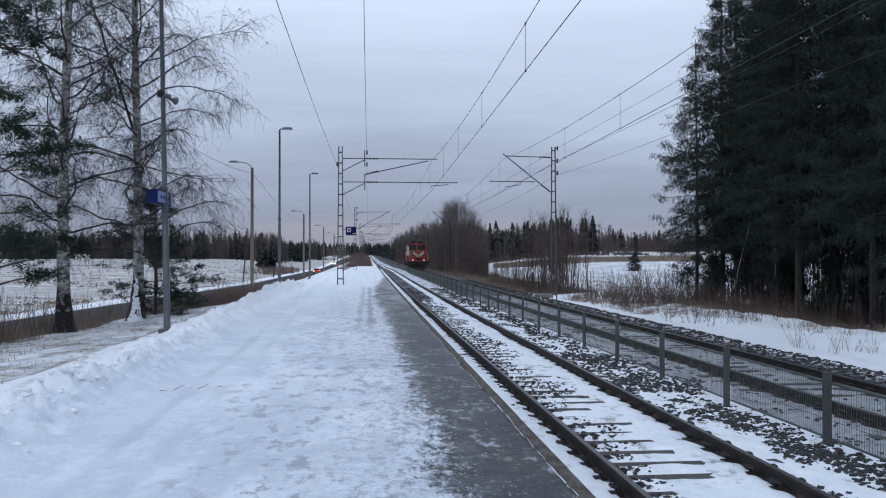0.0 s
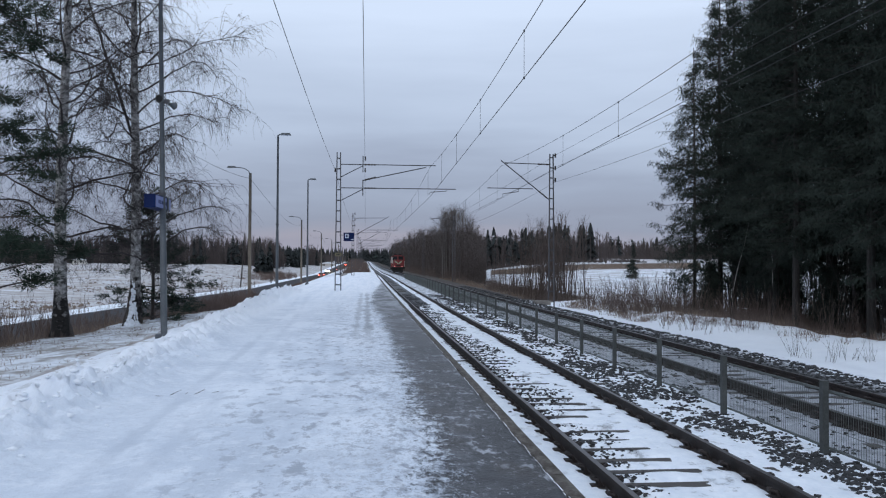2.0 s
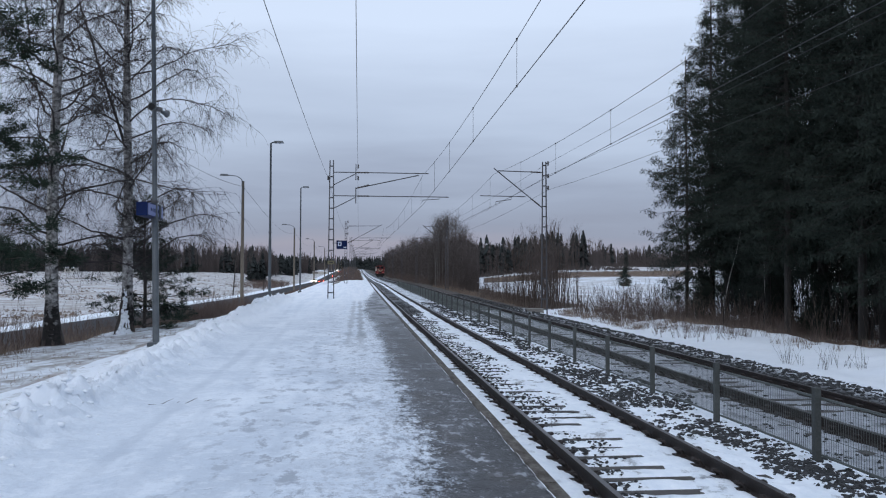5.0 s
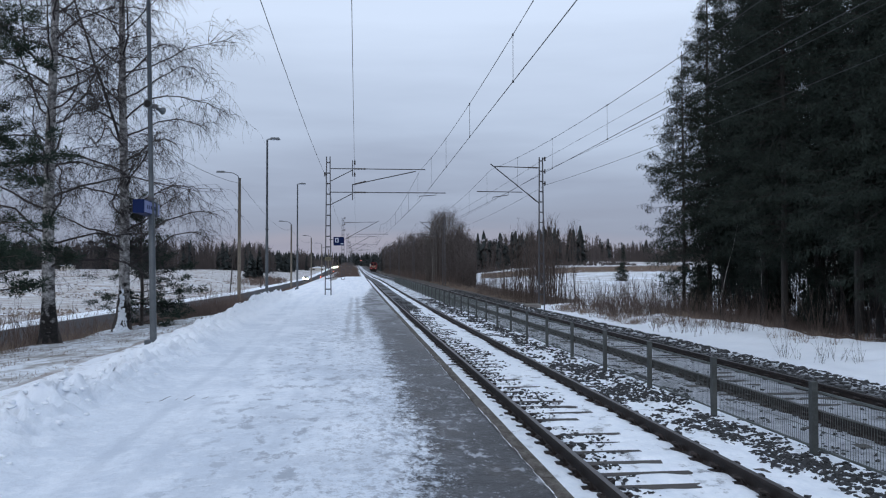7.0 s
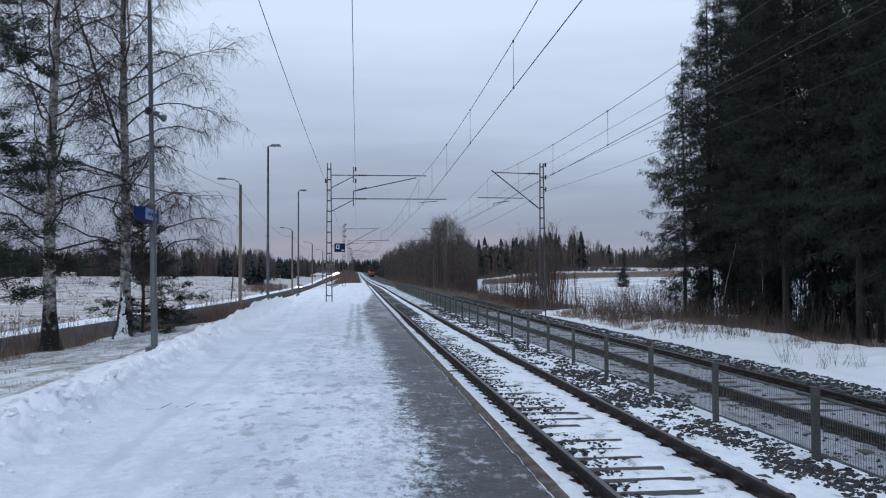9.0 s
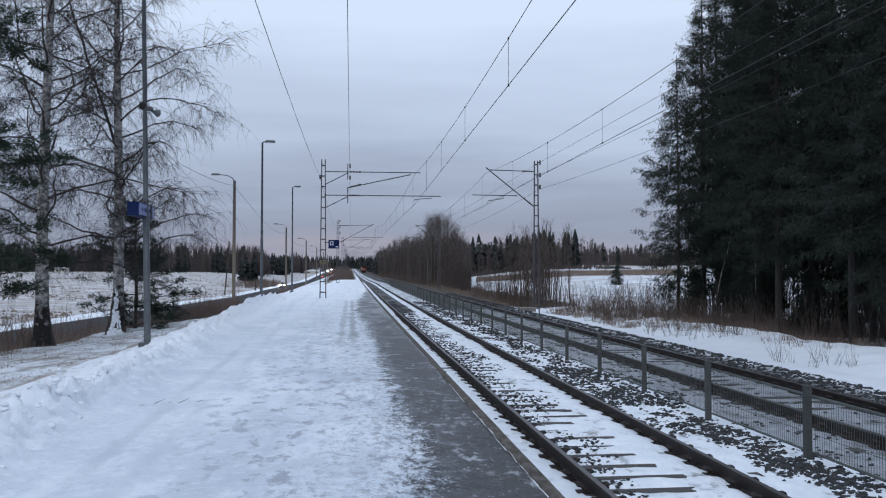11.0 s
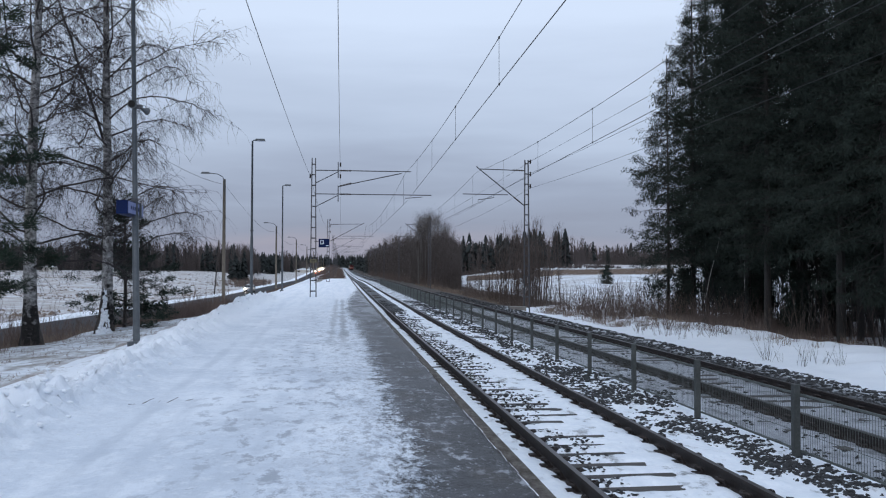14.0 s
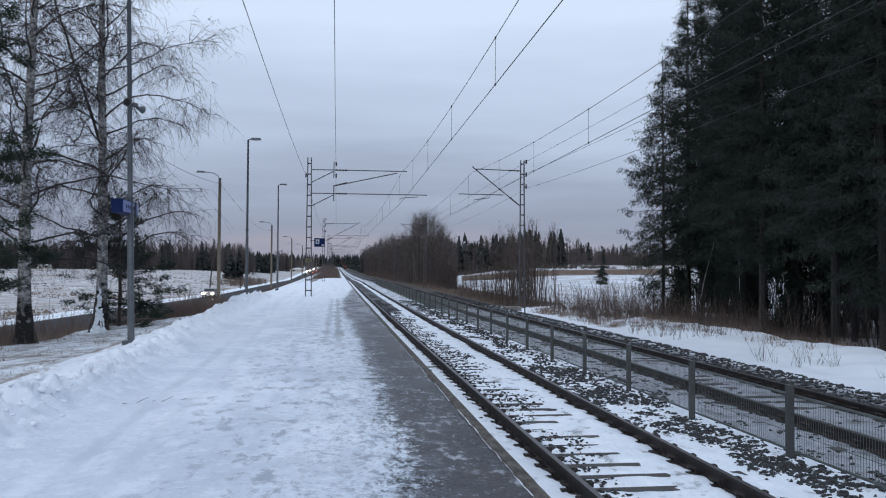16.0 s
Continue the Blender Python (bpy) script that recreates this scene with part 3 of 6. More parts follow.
def make_platform():
    xs = spaced([(-5.3, -2.7, 0.045), (-2.7, 1.0, 0.15), (1.0, 1.36, 0.09)])
    ys = spaced([(-8, 3, 0.5), (3, 24, 0.08), (24, 50, 0.25), (50, PLATFORM_END, 1.0)])
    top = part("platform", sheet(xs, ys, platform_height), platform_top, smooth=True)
    tagged(top, "station platform of wet dark asphalt under trodden snow", "platform", kind="structure")
    # concrete edge beams, each with a joint between
    beam = Geo()
    beam.prism([(-0.125, -0.62), (0, -0.62), (0, -0.025), (-0.02, 0.0), (-0.115, 0.0), (-0.125, -0.01)], 0.004, 1.996)
    me = beam.mesh("edge_beam", edge_concrete)
    y, k = -8.0, 0
    while y < PLATFORM_END - 2:
        part("edge_beam", me, parent=top, m=pose(EDGE_X, y, 0.562 + max(0, grade(y + 1) - 0.02), 0, 0, 0.08 * math.sin(k * 2.1)))
        y += 2.0
        k += 1
    body = Geo()
    ys2 = spaced([(-8, 50, 20), (50, PLATFORM_END, 6)])
    for a, b in zip(ys2, ys2[1:]):
        body.box(((-3.4 + EDGE_X - 0.16) / 2, (a + b) / 2, -0.2 + grade(a) * 0.9), (EDGE_X - 0.16 + 3.4, b - a, 1.24))
    part("platform_body", body, concrete, parent=top)
    return top


platform = make_platform()


def lump(rnd):
    """A rounded, uneven clod."""
    bm = bmesh.new()
    bmesh.ops.create_icosphere(bm, subdivisions=1, radius=1.0)
    off = rnd.uniform(0, 50)
    v = [p.co * (1 + 0.9 * noise.noise(p.co * 1.9 + Vector((off, 0, 0)))) for p in bm.verts]
    bm.verts.index_update()
    f = [tuple(q.index for q in face.verts) for face in bm.faces]
    bm.free()
    return v, f


def make_platform_snow():
    """Shovelled clods on the ridge, and snow caught in the joints of the paving."""
    rnd = random.Random(12)
    g = Geo()
    shapes = [lump(rnd) for _ in range(16)]
    for _ in range(700):
        y = 5.5 * math.exp(rnd.uniform(0, math.log(8)))
        mid = 3.25 + 0.95 * step(5, 40, y) + 0.25 * noise.noise((0, y * 0.3, 3))
        x = -mid + rnd.gauss(-0.05, 0.27)
        s = 0.012 + (0.040 + 0.0008 * y) * rnd.random() ** 2.2
        v, f = shapes[rnd.randrange(16)]
        z = platform_height(x, y) - s * rnd.uniform(0.15, 0.55)
        g.add([(p.x * s * 1.15 + x, p.y * s * 1.15 + y, p.z * s * 0.55 + z) for p in v], f)
    tagged(part("snow_clods", g, packed_snow, smooth=True), "shovelled clods of snow along the platform's back edge", "snow", kind="stuff")
    frost = Geo()
    y = 3.0
    while y < 40:
        ln = rnd.uniform(0.03, 0.22)
        if noise.noise((0, y * 0.9, 2)) > -0.2:
            w = rnd.uniform(0.0015, 0.006)
            x = EDGE_X - 0.133 + rnd.uniform(-0.012, 0.006)
            z = 0.566 + max(0, grade(y) - 0.02)
            frost.add([(x - w, y, z), (x + w, y, z), (x + w * 0.6, y + ln, z), (x - w * 0.6, y + ln, z)], [(0, 1, 2, 3)])
        y += ln * 0.85 + rnd.uniform(0, 0.06)
    for jy, x0 in ((15.6, -0.9),):
        x = x0
        while x < 0.95:
            ln = rnd.uniform(0.04, 0.2)
            w = rnd.uniform(0.004, 0.014)
            z = max(platform_height(x, jy), platform_height(x + ln, jy)) + 0.005
            frost.add([(x, jy - w, z), (x + ln, jy - w, z), (x + ln, jy + w, z), (x, jy + w, z)], [(0, 1, 2, 3)])
            x += ln * 0.8 + rnd.uniform(0, 0.03)
    tagged(part("joint_snow", frost, snow), "thin lines of snow caught in the paving joints", "snow", kind="stuff")

def make_fallen_twig(x, y):
    rnd = random.Random(3)
    th = thing("fallen_branch", pose(x, y, platform_height(x, y) + 0.012, 0, 0, 12), "thin dark broken branch lying on the trodden snow", "branch")
    g = Geo()
    pts, d = grow(g, rnd, Vector((-0.3, 0, 0)), Vector((1, 0.1, 0.02)).normalized(), 0.75, 0.011, 6, 0.0, 0.10, 5, 0)
    for k in (1, 2, 3, 4):
        grow(g, rnd, pts[k], Vector((0.6, rnd.choice((-1, 1)) * 0.6, 0.12)).normalized(), rnd.uniform(0.12, 0.28), 0.006, 3, 0.0, 0.15, 4, 0)
    part("stem", g, twig, th)


# ---- railway ----
TRACK_A, TRACK_B = 3.25, 7.60
SLEEPER_START, SLEEPER_GAP = 3.275, 0.545


def bed_height(x, y):
    z = grade(max(y, -50)) - line_dip(y)
    n1 = 0.03 * noise.noise((x * 2.2, y * 1.6, 3.3)) + 0.015 * noise.noise((x * 6, y * 6, 1.3))
    if x < 2.0:
        return z - 0.135 + n1 * 1.5 + 0.02 * step(2.0, 1.5, x)
    for c in (TRACK_A, TRACK_B):
        if abs(x - c) < 1.15:
            d = abs(abs(x - c) - 0.79)
            base = -0.158 + 0.02 * noise.noise((x * 0.9, y * 0.35, 2.2))
            if c == TRACK_A:
                p = ((y - SLEEPER_START) / SLEEPER_GAP + 0.5) % 1.0 - 0.5
                k = round((y - SLEEPER_START) / SLEEPER_GAP)
                end = x - c - 0.05 - 0.75 * noise.noise((k * 3.7, 5.5, 0.3)) + 0.12 * noise.noise((x * 5, y * 5, 2.7))
                edge = abs(p + 0.05 * noise.noise((x * 5, y * 3, 1.1)) + 0.03 * noise.noise((x * 15, y * 9, 4.1)))
                bared = (1 - step(0.12, 0.27, edge)) * (1 - step(-0.06, 0.08, end)) * step(-0.55, -0.25, noise.noise((x * 2.4, k * 2.3, 7.3)))
                base = -0.128 - 0.066 * bared + 0.012 * noise.noise((x * 2, y * 1.2, 8.8))
                if abs(x - c) > 0.84:
                    base = -0.135
            return z + base + n1 * 0.8 - 0.045 * math.exp(-(d / 0.09) ** 2)
    if x > 8.8:
        return z - 0.19 - 0.45 * step(10.3, 11.8, x) + n1 + 0.06 * math.exp(-((x - 9.6) / 0.5) ** 2)
    return z - (0.135 if x < 4.75 else 0.165) + n1 * 1.4


def make_bed():
    xs = spaced([(1.42, 4.6, 0.09), (4.6, 6.6, 0.09), (6.6, 11.8, 0.14)])
    ys = spaced([(-8, 4, 0.6), (4, 17, 0.055), (17, 34, 0.12), (34, 60, 0.4), (60, 160, 2.5), (160, 1500, 20)])
    g = sheet(xs, ys, bed_height)
    nx = len(xs)
    for j in range(len(ys) - 1):
        for i in range(nx - 1):
            x = (xs[i] + xs[i + 1]) / 2
            g.s.append(5 if ys[j] > 48 and 5.8 < x < 8.75 else 1 if 5.8 < x < 8.75 else 4 if x > 8.75 and ys[j] > 52 else 2 if x > 8.75 else 3 if ys[j] > 44 and x > 4.3 else 5 if ys[j] > 44 and 2.5 < x < 3.5 else 0)
    tagged(part("trackbed", g, [trackbed_snow, ice_grey, ballast_mix, trackbed_far, leaf_litter, dark_bed], smooth=True), "ballast trackbed under patchy snow and grey ice", "trackbed", kind="structure")


ballast_mix = masked("ballast_mix", ((0.03, 0.03, 0.032), (0.09, 0.09, 0.095), 0.85), (SNOW_A, SNOW_B, 0.6), "X", 9.0, 10.2, 1.2, 4.5, (1, 1, 1), 0.04, 5.0)
make_bed()

# rail: foot, web and head
RAIL = [(-0.075, -0.172), (0.075, -0.172), (0.075, -0.162), (0.012, -0.140), (0.010, -0.050), (0.034, -0.040), (0.036, -0.012), (0.030, -0.001), (-0.030, -0.001), (-0.036, -0.012), (-0.034, -0.040), (-0.010, -0.050), (-0.012, -0.140), (-0.075, -0.162)]


def rail_geo(x):
    g = Geo()
    ys = spaced([(-8, 30, 19), (30, 160, 6), (160, 1500, 40)])
    n = len(RAIL)
    for y in ys:
        z = grade(max(y, -50)) - line_dip(y)
        g.v.extend((x + px, y, z + pz) for px, pz in RAIL)
    for j in range(len(ys) - 1):
        for i in range(n):
            k = (i + 1) % n
            g.f.append((j * n + i, j * n + k, (j + 1) * n + k, (j + 1) * n + i))
            g.s.append(1 if i == 7 else 0)
    return g


def make_track(cx, label, lift, gap):
    th = thing("railway_track", label=label, category="railway track", group="railway tracks")
    for side in (-1, 1):
        part("rail", rail_geo(cx + side * 0.797), [rail_steel, rail_shine], parent=th)
    sl = Geo()
    w, top = 0.115, 0.0
    sl.prism([(-w, -0.16), (w, -0.16), (w, -0.02), (w - 0.02, 0.0), (-w + 0.02, 0.0), (-w, -0.02)], -1.3, 1.3)
    # the sleeper lies across the track
    sl.v = [(y, x, z) for x, y, z in sl.v]
    sl.f = [tuple(reversed(f)) for f in sl.f]
    sleeper_me = sl.mesh("sleeper", sleeper_wood)
    clip = Geo()
    clip.box((0, 0, 0.015), (0.15, 0.14, 0.035), taper=0.85)
    clip.tube([(-0.035, -0.05, 0.02), (0.0, -0.052, 0.088), (0.052, -0.025, 0.098), (0.052, 0.025, 0.098), (0.0, 0.052, 0.088), (-0.035, 0.05, 0.02)], 0.020, 5)
    clip_me = clip.mesh("rail_clip", rail_steel)
    far = Geo()
    rnd = random.Random(int(cx * 10))
    y, k = SLEEPER_START, 0
    while y < 240:
        z = grade(y) - line_dip(y)
        low = rnd.uniform(-0.018, 0.012)
        if k < 120:
            part("sleeper", sleeper_me, parent=th, m=pose(cx + rnd.uniform(-0.02, 0.02), y, z - 0.150 + lift + low, 0, rnd.uniform(-0.35, 0.35), rnd.uniform(-0.6, 0.6)))
        else:
            far.box((cx, y, z - 0.22 + lift), (2.6, 0.23, 0.14))
        if k < 74:
            for side in (-1, 1):
                for s2 in (-1, 1):
                    part("rail_clip", clip_me, parent=th, m=pose(cx + side * 0.797 + s2 * 0.105, y, z - 0.172 + 0.012, 0, 0, 0 if s2 > 0 else 180))
        y += gap
        k += 1
    tagged(part("far_sleepers", far, sleeper_wood, parent=th), kind="stuff")
    return th


make_track(TRACK_A, "rusty steel rails on dark sleepers showing through snow", 0.0, SLEEPER_GAP)
make_track(TRACK_B, "rusty steel rails in grey ice behind the mesh fence", -0.012, 0.60)


def pebble(rnd, size):
    """A broken stone: a battered octahedron with a cut top."""
    pts = []
    for sx, sy, sz in ((1, 0, 0.1), (0.25, 1, 0), (-1, 0.2, -0.1), (-0.2, -1, 0.1), (0.45, 0.3, 0.8), (-0.4, -0.25, 0.75), (0, 0, -0.8)):
        pts.append(Vector((sx + rnd.uniform(-0.3, 0.3), sy + rnd.uniform(-0.3, 0.3), sz + rnd.uniform(-0.25, 0.25))) * size)
    a = rnd.uniform(0, 6.283)
    rot = Matrix.Rotation(a, 3, "Z") @ Matrix.Rotation(rnd.uniform(-0.6, 0.6), 3, "X")
    return [rot @ p for p in pts], [(0, 1, 4), (1, 2, 5), (1, 5, 4), (2, 3, 5), (3, 0, 4), (3, 4, 5), (0, 6, 1), (1, 6, 2), (2, 6, 3), (3, 6, 0)]


def make_ballast():
    rnd = random.Random(5)
    g = Geo()
    shapes = [pebble(rnd, 1.0) for _ in range(24)]
    bands = ((4.3, 6.05, 0.67, 60, 10500), (2.48, 3.55, 0.62, 60, 6000), (8.75, 10.1, 0.42, 80, 8000), (5.8, 6.7, 0.6, 30, 300), (1.5, 2.3, 0.72, 30, 60), (6.9, 8.3, 0.64, 40, 300))
    for x0, x1, need, reach, count in bands:
        made = 0
        for _ in range(count * 6):
            if made >= count:
                break
            x = rnd.uniform(x0, x1)
            y = 4.0 * math.exp(rnd.uniform(0, math.log(reach / 4.0)))
            d = 0.5 + 0.45 * noise.noise((x * 1.5, y * 0.75, 11.5)) + 0.30 * noise.noise((x * 4.5, y * 3, 2.5)) + 0.15 * noise.noise((x * 12, y * 8, 5.5))
            if x0 == 4.3:
                d += 0.34 * math.exp(-((x - 5.22) / 0.36) ** 2) - 0.17
            if x0 == 2.48:
                d += 0.30 * step(9, 16, y) - 0.10 - 0.55 * step(2.9, 3.5, x + 0.5 * noise.noise((3.1, y * 0.45, 2.2))) + 0.10 * math.exp(-((((y - SLEEPER_START) / SLEEPER_GAP) % 1.0 - 0.5) / 0.22) ** 2)
            if x0 == 8.75:
                d += 0.25
            if d < need + rnd.uniform(-0.34, 0.14):
                continue
            s = (0.011 + 0.031 * rnd.random() ** 1.5) * (1.0 + y / 70) * (1.3 if x0 == 8.75 else 0.8 if x0 == 2.48 else 1)
            v, f = shapes[rnd.randrange(24)]
            z = bed_height(x, y) + s * 0.1
            g.add([(p.x * s + x, p.y * s + y, p.z * s * 0.6 + z) for p in v], f)
            made += 1
    tagged(part("ballast_stones", g, stone), "dark crushed ballast stones poking through the snow", "ballast", kind="stuff")


make_ballast()
make_platform_snow()


# ---- fence between the tracks ----
def make_fence():
    fx, first, gap, count = 5.5, 1.08, 2.78, 42
    th = thing("mesh_fence", label="low galvanised mesh fence standing between the two tracks", category="fence")
    post = Geo()
    post.box((0, 0, 0.30), (0.075, 0.075, 1.02))
    post.box((0, 0, 0.815), (0.085, 0.085, 0.012))
    post_me = post.mesh("post", fence_steel)
    foot = Geo()
    foot.tube([(0, 0, -0.25), (0, 0, -0.155), (0, 0, -0.14)], [0.12, 0.12, 0.10], 10)
    foot_me = foot.mesh("concrete_foot", concrete)
    panel = Geo()
    inner = gap - 0.08
    for z in (0.10, 0.78):
        panel.box((0.045, gap / 2, z - 0.08), (0.022, inner, 0.026))
    for k in range(1, 56):
        panel.box((0.045, 0.04 + inner * k / 56, 0.36), (0.004, 0.004, 0.66))
    for z in (0.24, 0.47):
        panel.box((0.050, gap / 2, z), (0.006, inner, 0.006))
    panel_me = panel.mesh("mesh_panel", mesh_wire)
    for k in range(count):
        y = first + k * gap
        z = grade(y) - 0.10
        m = pose(fx, y, z, 0, 0, 0)
        p = part("post", post_me, parent=th, m=m)
        part("concrete_foot", foot_me, parent=p)
        rise = math.degrees(math.atan2(grade(y + gap) - grade(y), gap))
        part("mesh_panel", panel_me, parent=th, m=pose(fx, y, z, rise, 0, 0))


make_fence()


# ---- overhead line ----
def lattice(height, w0=0.34, w1=0.20):
    """A pair of channel legs with batten plates between them."""
    g = Geo()
    for s in (-1, 1):
        g.add([(s * w0 / 2 - 0.03, -0.05, 0), (s * w0 / 2 + 0.03, -0.05, 0), (s * w0 / 2 + 0.03, 0.05, 0), (s * w0 / 2 - 0.03, 0.05, 0),
               (s * w1 / 2 - 0.03, -0.05, height), (s * w1 / 2 + 0.03, -0.05, height), (s * w1 / 2 + 0.03, 0.05, height), (s * w1 / 2 - 0.03, 0.05, height)],
              [(0, 1, 5, 4), (1, 2, 6, 5), (2, 3, 7, 6), (3, 0, 4, 7), (4, 5, 6, 7)])
    return g


BATTENS = {}


def batten_set(height, w0=0.34, w1=0.20):
    """Batten plates by height, shared between masts of one height."""
    if height not in BATTENS:
        out, z = [], 0.5
        while z < height:
            w = w0 + (w1 - w0) * z / height
            out.append((Geo().box((0, 0, 0), (w, 0.07, 0.07)).mesh("batten", mast_steel), z))
            z += 0.62
        BATTENS[height] = out
    return BATTENS[height]


def ribbed(p, q, r=0.055):
    p, q = Vector(p), Vector(q)
    pts, radii = [], []
    for i in range(9):
        pts.append(p.lerp(q, i / 8))
        radii.append(r if i % 2 else r * 0.55)
    return Geo().tube(pts, radii, 8)


def make_mast(x, y, base_z, side, number):
    """side +1: arms reach to the right, -1 to the left. Heights above the rails."""
    z0 = line_z(y) - (0.11 if side == 1 else 0)
    th = thing("catenary_mast", pose(x, y, z0), "grey steel lattice mast carrying the overhead line", "catenary mast", "catenary masts")
    height = 8.80 - base_z
    mast = part("mast", lattice(height), mast_steel, th, m=pose(0, 0, base_z))
    for me, z in batten_set(height):
        part("batten", me, parent=mast, m=pose(0, 0, z))
    foot = Geo().box((0, 0, base_z - 0.25), (0.75, 0.75, 0.6))
    part("foundation", foot, concrete, th)
    if side == 1:
        for z, drop, tip in ((8.09, 0.75, 5.72), (6.70, 0.75, 6.93)):
            br = Geo()
            br.tube([(0.1, 0, z), (1.42, 0, z)], 0.030, 6)
            br.tube([(0.12, 0, z - drop), (1.40, 0, z - 0.08)], 0.028, 6)
            br.tube([(1.42, 0, z - 0.45), (1.42, 0, z + 0.5)], 0.032, 6)
            part("bracket", br, mast_steel, th)
            part("insulator", ribbed((1.5, 0, z - 0.0), (2.2, 0, z)), insulator_brown, th)
            part("arm", Geo().tube([(1.42, 0, z), (tip, 0, z)], 0.030, 6), mast_steel, th)
        part("insulator", ribbed((1.5, 0, 7.17), (2.2, 0, 7.36)), insulator_brown, th)
        part("stay_tube", Geo().tube([(1.45, 0, 7.15), (5.15, 0, 7.98)], 0.032, 6), mast_steel, th)
        sa = Geo().tube([(6.40, 0, 6.70), (6.36, 0, 6.58), (5.38, 0, 6.50), (5.35, 0, 6.38)], 0.022, 5)
        part("steady_arm", sa, mast_steel, th)
        for z in (8.45, 7.75):
            part("insulator", ribbed((1.55, 0, z - 0.12), (1.55, 0, z + 0.12), 0.06), insulator_brown, th)
        part("insulator", ribbed((-0.20, 0, 7.62), (-0.20, 0, 7.88), 0.06), insulator_brown, th)
        part("clamp", Geo().box((-0.14, 0, 7.75), (0.14, 0.05, 0.05)), mast_steel, th)
    else:
        e = 1 if side < 0 else -1.45
        part("arm", Geo().tube([(-0.1 * e, 0, 8.16), (-2.85 * e, 0, 8.22)], 0.030, 6), mast_steel, th)
        part("insulator", ribbed((-0.2 * e, 0, 8.16), (-0.85 * e, 0, 8.18)), insulator_brown, th)
        part("stay_tube", Geo().tube([(-0.12 * e, 0, 6.02), (-3.08 * e, 0, 8.36)], 0.034, 6), mast_steel, th)
        part("insulator", ribbed((-0.25 * e, 0, 6.12), (-0.78 * e, 0, 6.54)), insulator_brown, th)
        part("registration_tube", Geo().tube([(-1.15 * e, 0, 6.68), (-3.9 * e, 0, 6.70)], 0.028, 6), mast_steel, th)
        part("steady_arm", Geo().tube([(-2.0 * e, 0, 6.66), (-2.02 * e, 0, 6.50), (-2.95 * e, 0, 6.36), (-2.98 * e, 0, 6.24)], 0.022, 5), mast_steel, th)
        for z in (8.71, 7.95, 7.22):
            part("insulator", ribbed((0.24, 0, z - 0.13), (0.24, 0, z + 0.13), 0.065), insulator_brown, th)
            part("clamp", Geo().box((0.16, 0, z), (0.16, 0.05, 0.05)), mast_steel, th)
    return th


MASTS = [48.5 + 55 * k for k in range(-1, 7)]
for i, y in enumerate(MASTS):
    make_mast(-1.62, y, 0.5, 1 if i < 2 else 2, i)
for i, y in enumerate(MASTS):
    make_mast(11.12, y, -0.6, -1, i)


def make_wire(name, label, x, z, sag, radius, droppers=None, stagger=0.0):
    """A wire over all spans, pulled to and fro between the masts. droppers: height of the contact wire below it."""
    th = thing(name, label=label, category="overhead wire", group="overhead wires")
    ys = [MASTS[0] - 55] + MASTS
    for k, (a, b) in enumerate(zip(ys, ys[1:])):
        def at(t):
            return x + stagger * (1 - 2 * t) * (1 if k % 2 else -1), a + (b - a) * t, line_z(max(a, -50)) * (1 - t) + line_z(b) * t
        pts = []
        for i in range(17):
            px, py, pz = at(i / 16)
            pts.append((px, py, pz + z - sag * i / 4 * (1 - i / 16)))
        part("span", Geo().tube(pts, radius, 5, caps=False), dark_wire, th)
        if droppers:
            for i in range(7):
                t = 0.025 + 0.1365 * i
                px, py, pz = at(t)
                top = z - sag * 4 * t * (1 - t)
                part("dropper", Geo().tube([(px, py, droppers + pz), (px, py, top + pz)], 0.005, 4, caps=False).box((px, py, droppers + pz), (0.03, 0.05, 0.05)).box((px, py, top + pz), (0.03, 0.05, 0.05)), dark_wire, th)
    return th


make_wire("contact_wire", "dark contact wire above the snowy track", 3.43, 6.13, 0.0, 0.0095, stagger=-0.35)
make_wire("catenary_wire", "dark catenary wire with droppers above the snowy track", 3.43, 7.92, 0.78, 0.0085, 6.13, -0.35)
make_wire("contact_wire", "dark contact wire above the fenced-off track", 7.8, 6.13, 0.0, 0.0095, stagger=-0.25)
make_wire("catenary_wire", "dark catenary wire with droppers above the fenced-off track", 7.8, 8.02, 0.84, 0.0085, 6.13, -0.25)
make_wire("feeder_wire", "dark feeder wire hung from the arm insulators", -0.09, 8.40, 0.9, 0.008)
make_wire("earth_wire", "dark earth wire along the platform masts", -1.84, 7.68, 0.42, 0.008)
for z, sag in ((8.72, 0.12), (7.98, 0.22), (7.10, 0.42)):
    make_wire("feeder_wire", "dark feeder wire along the far masts", 11.34, z, sag, 0.008)


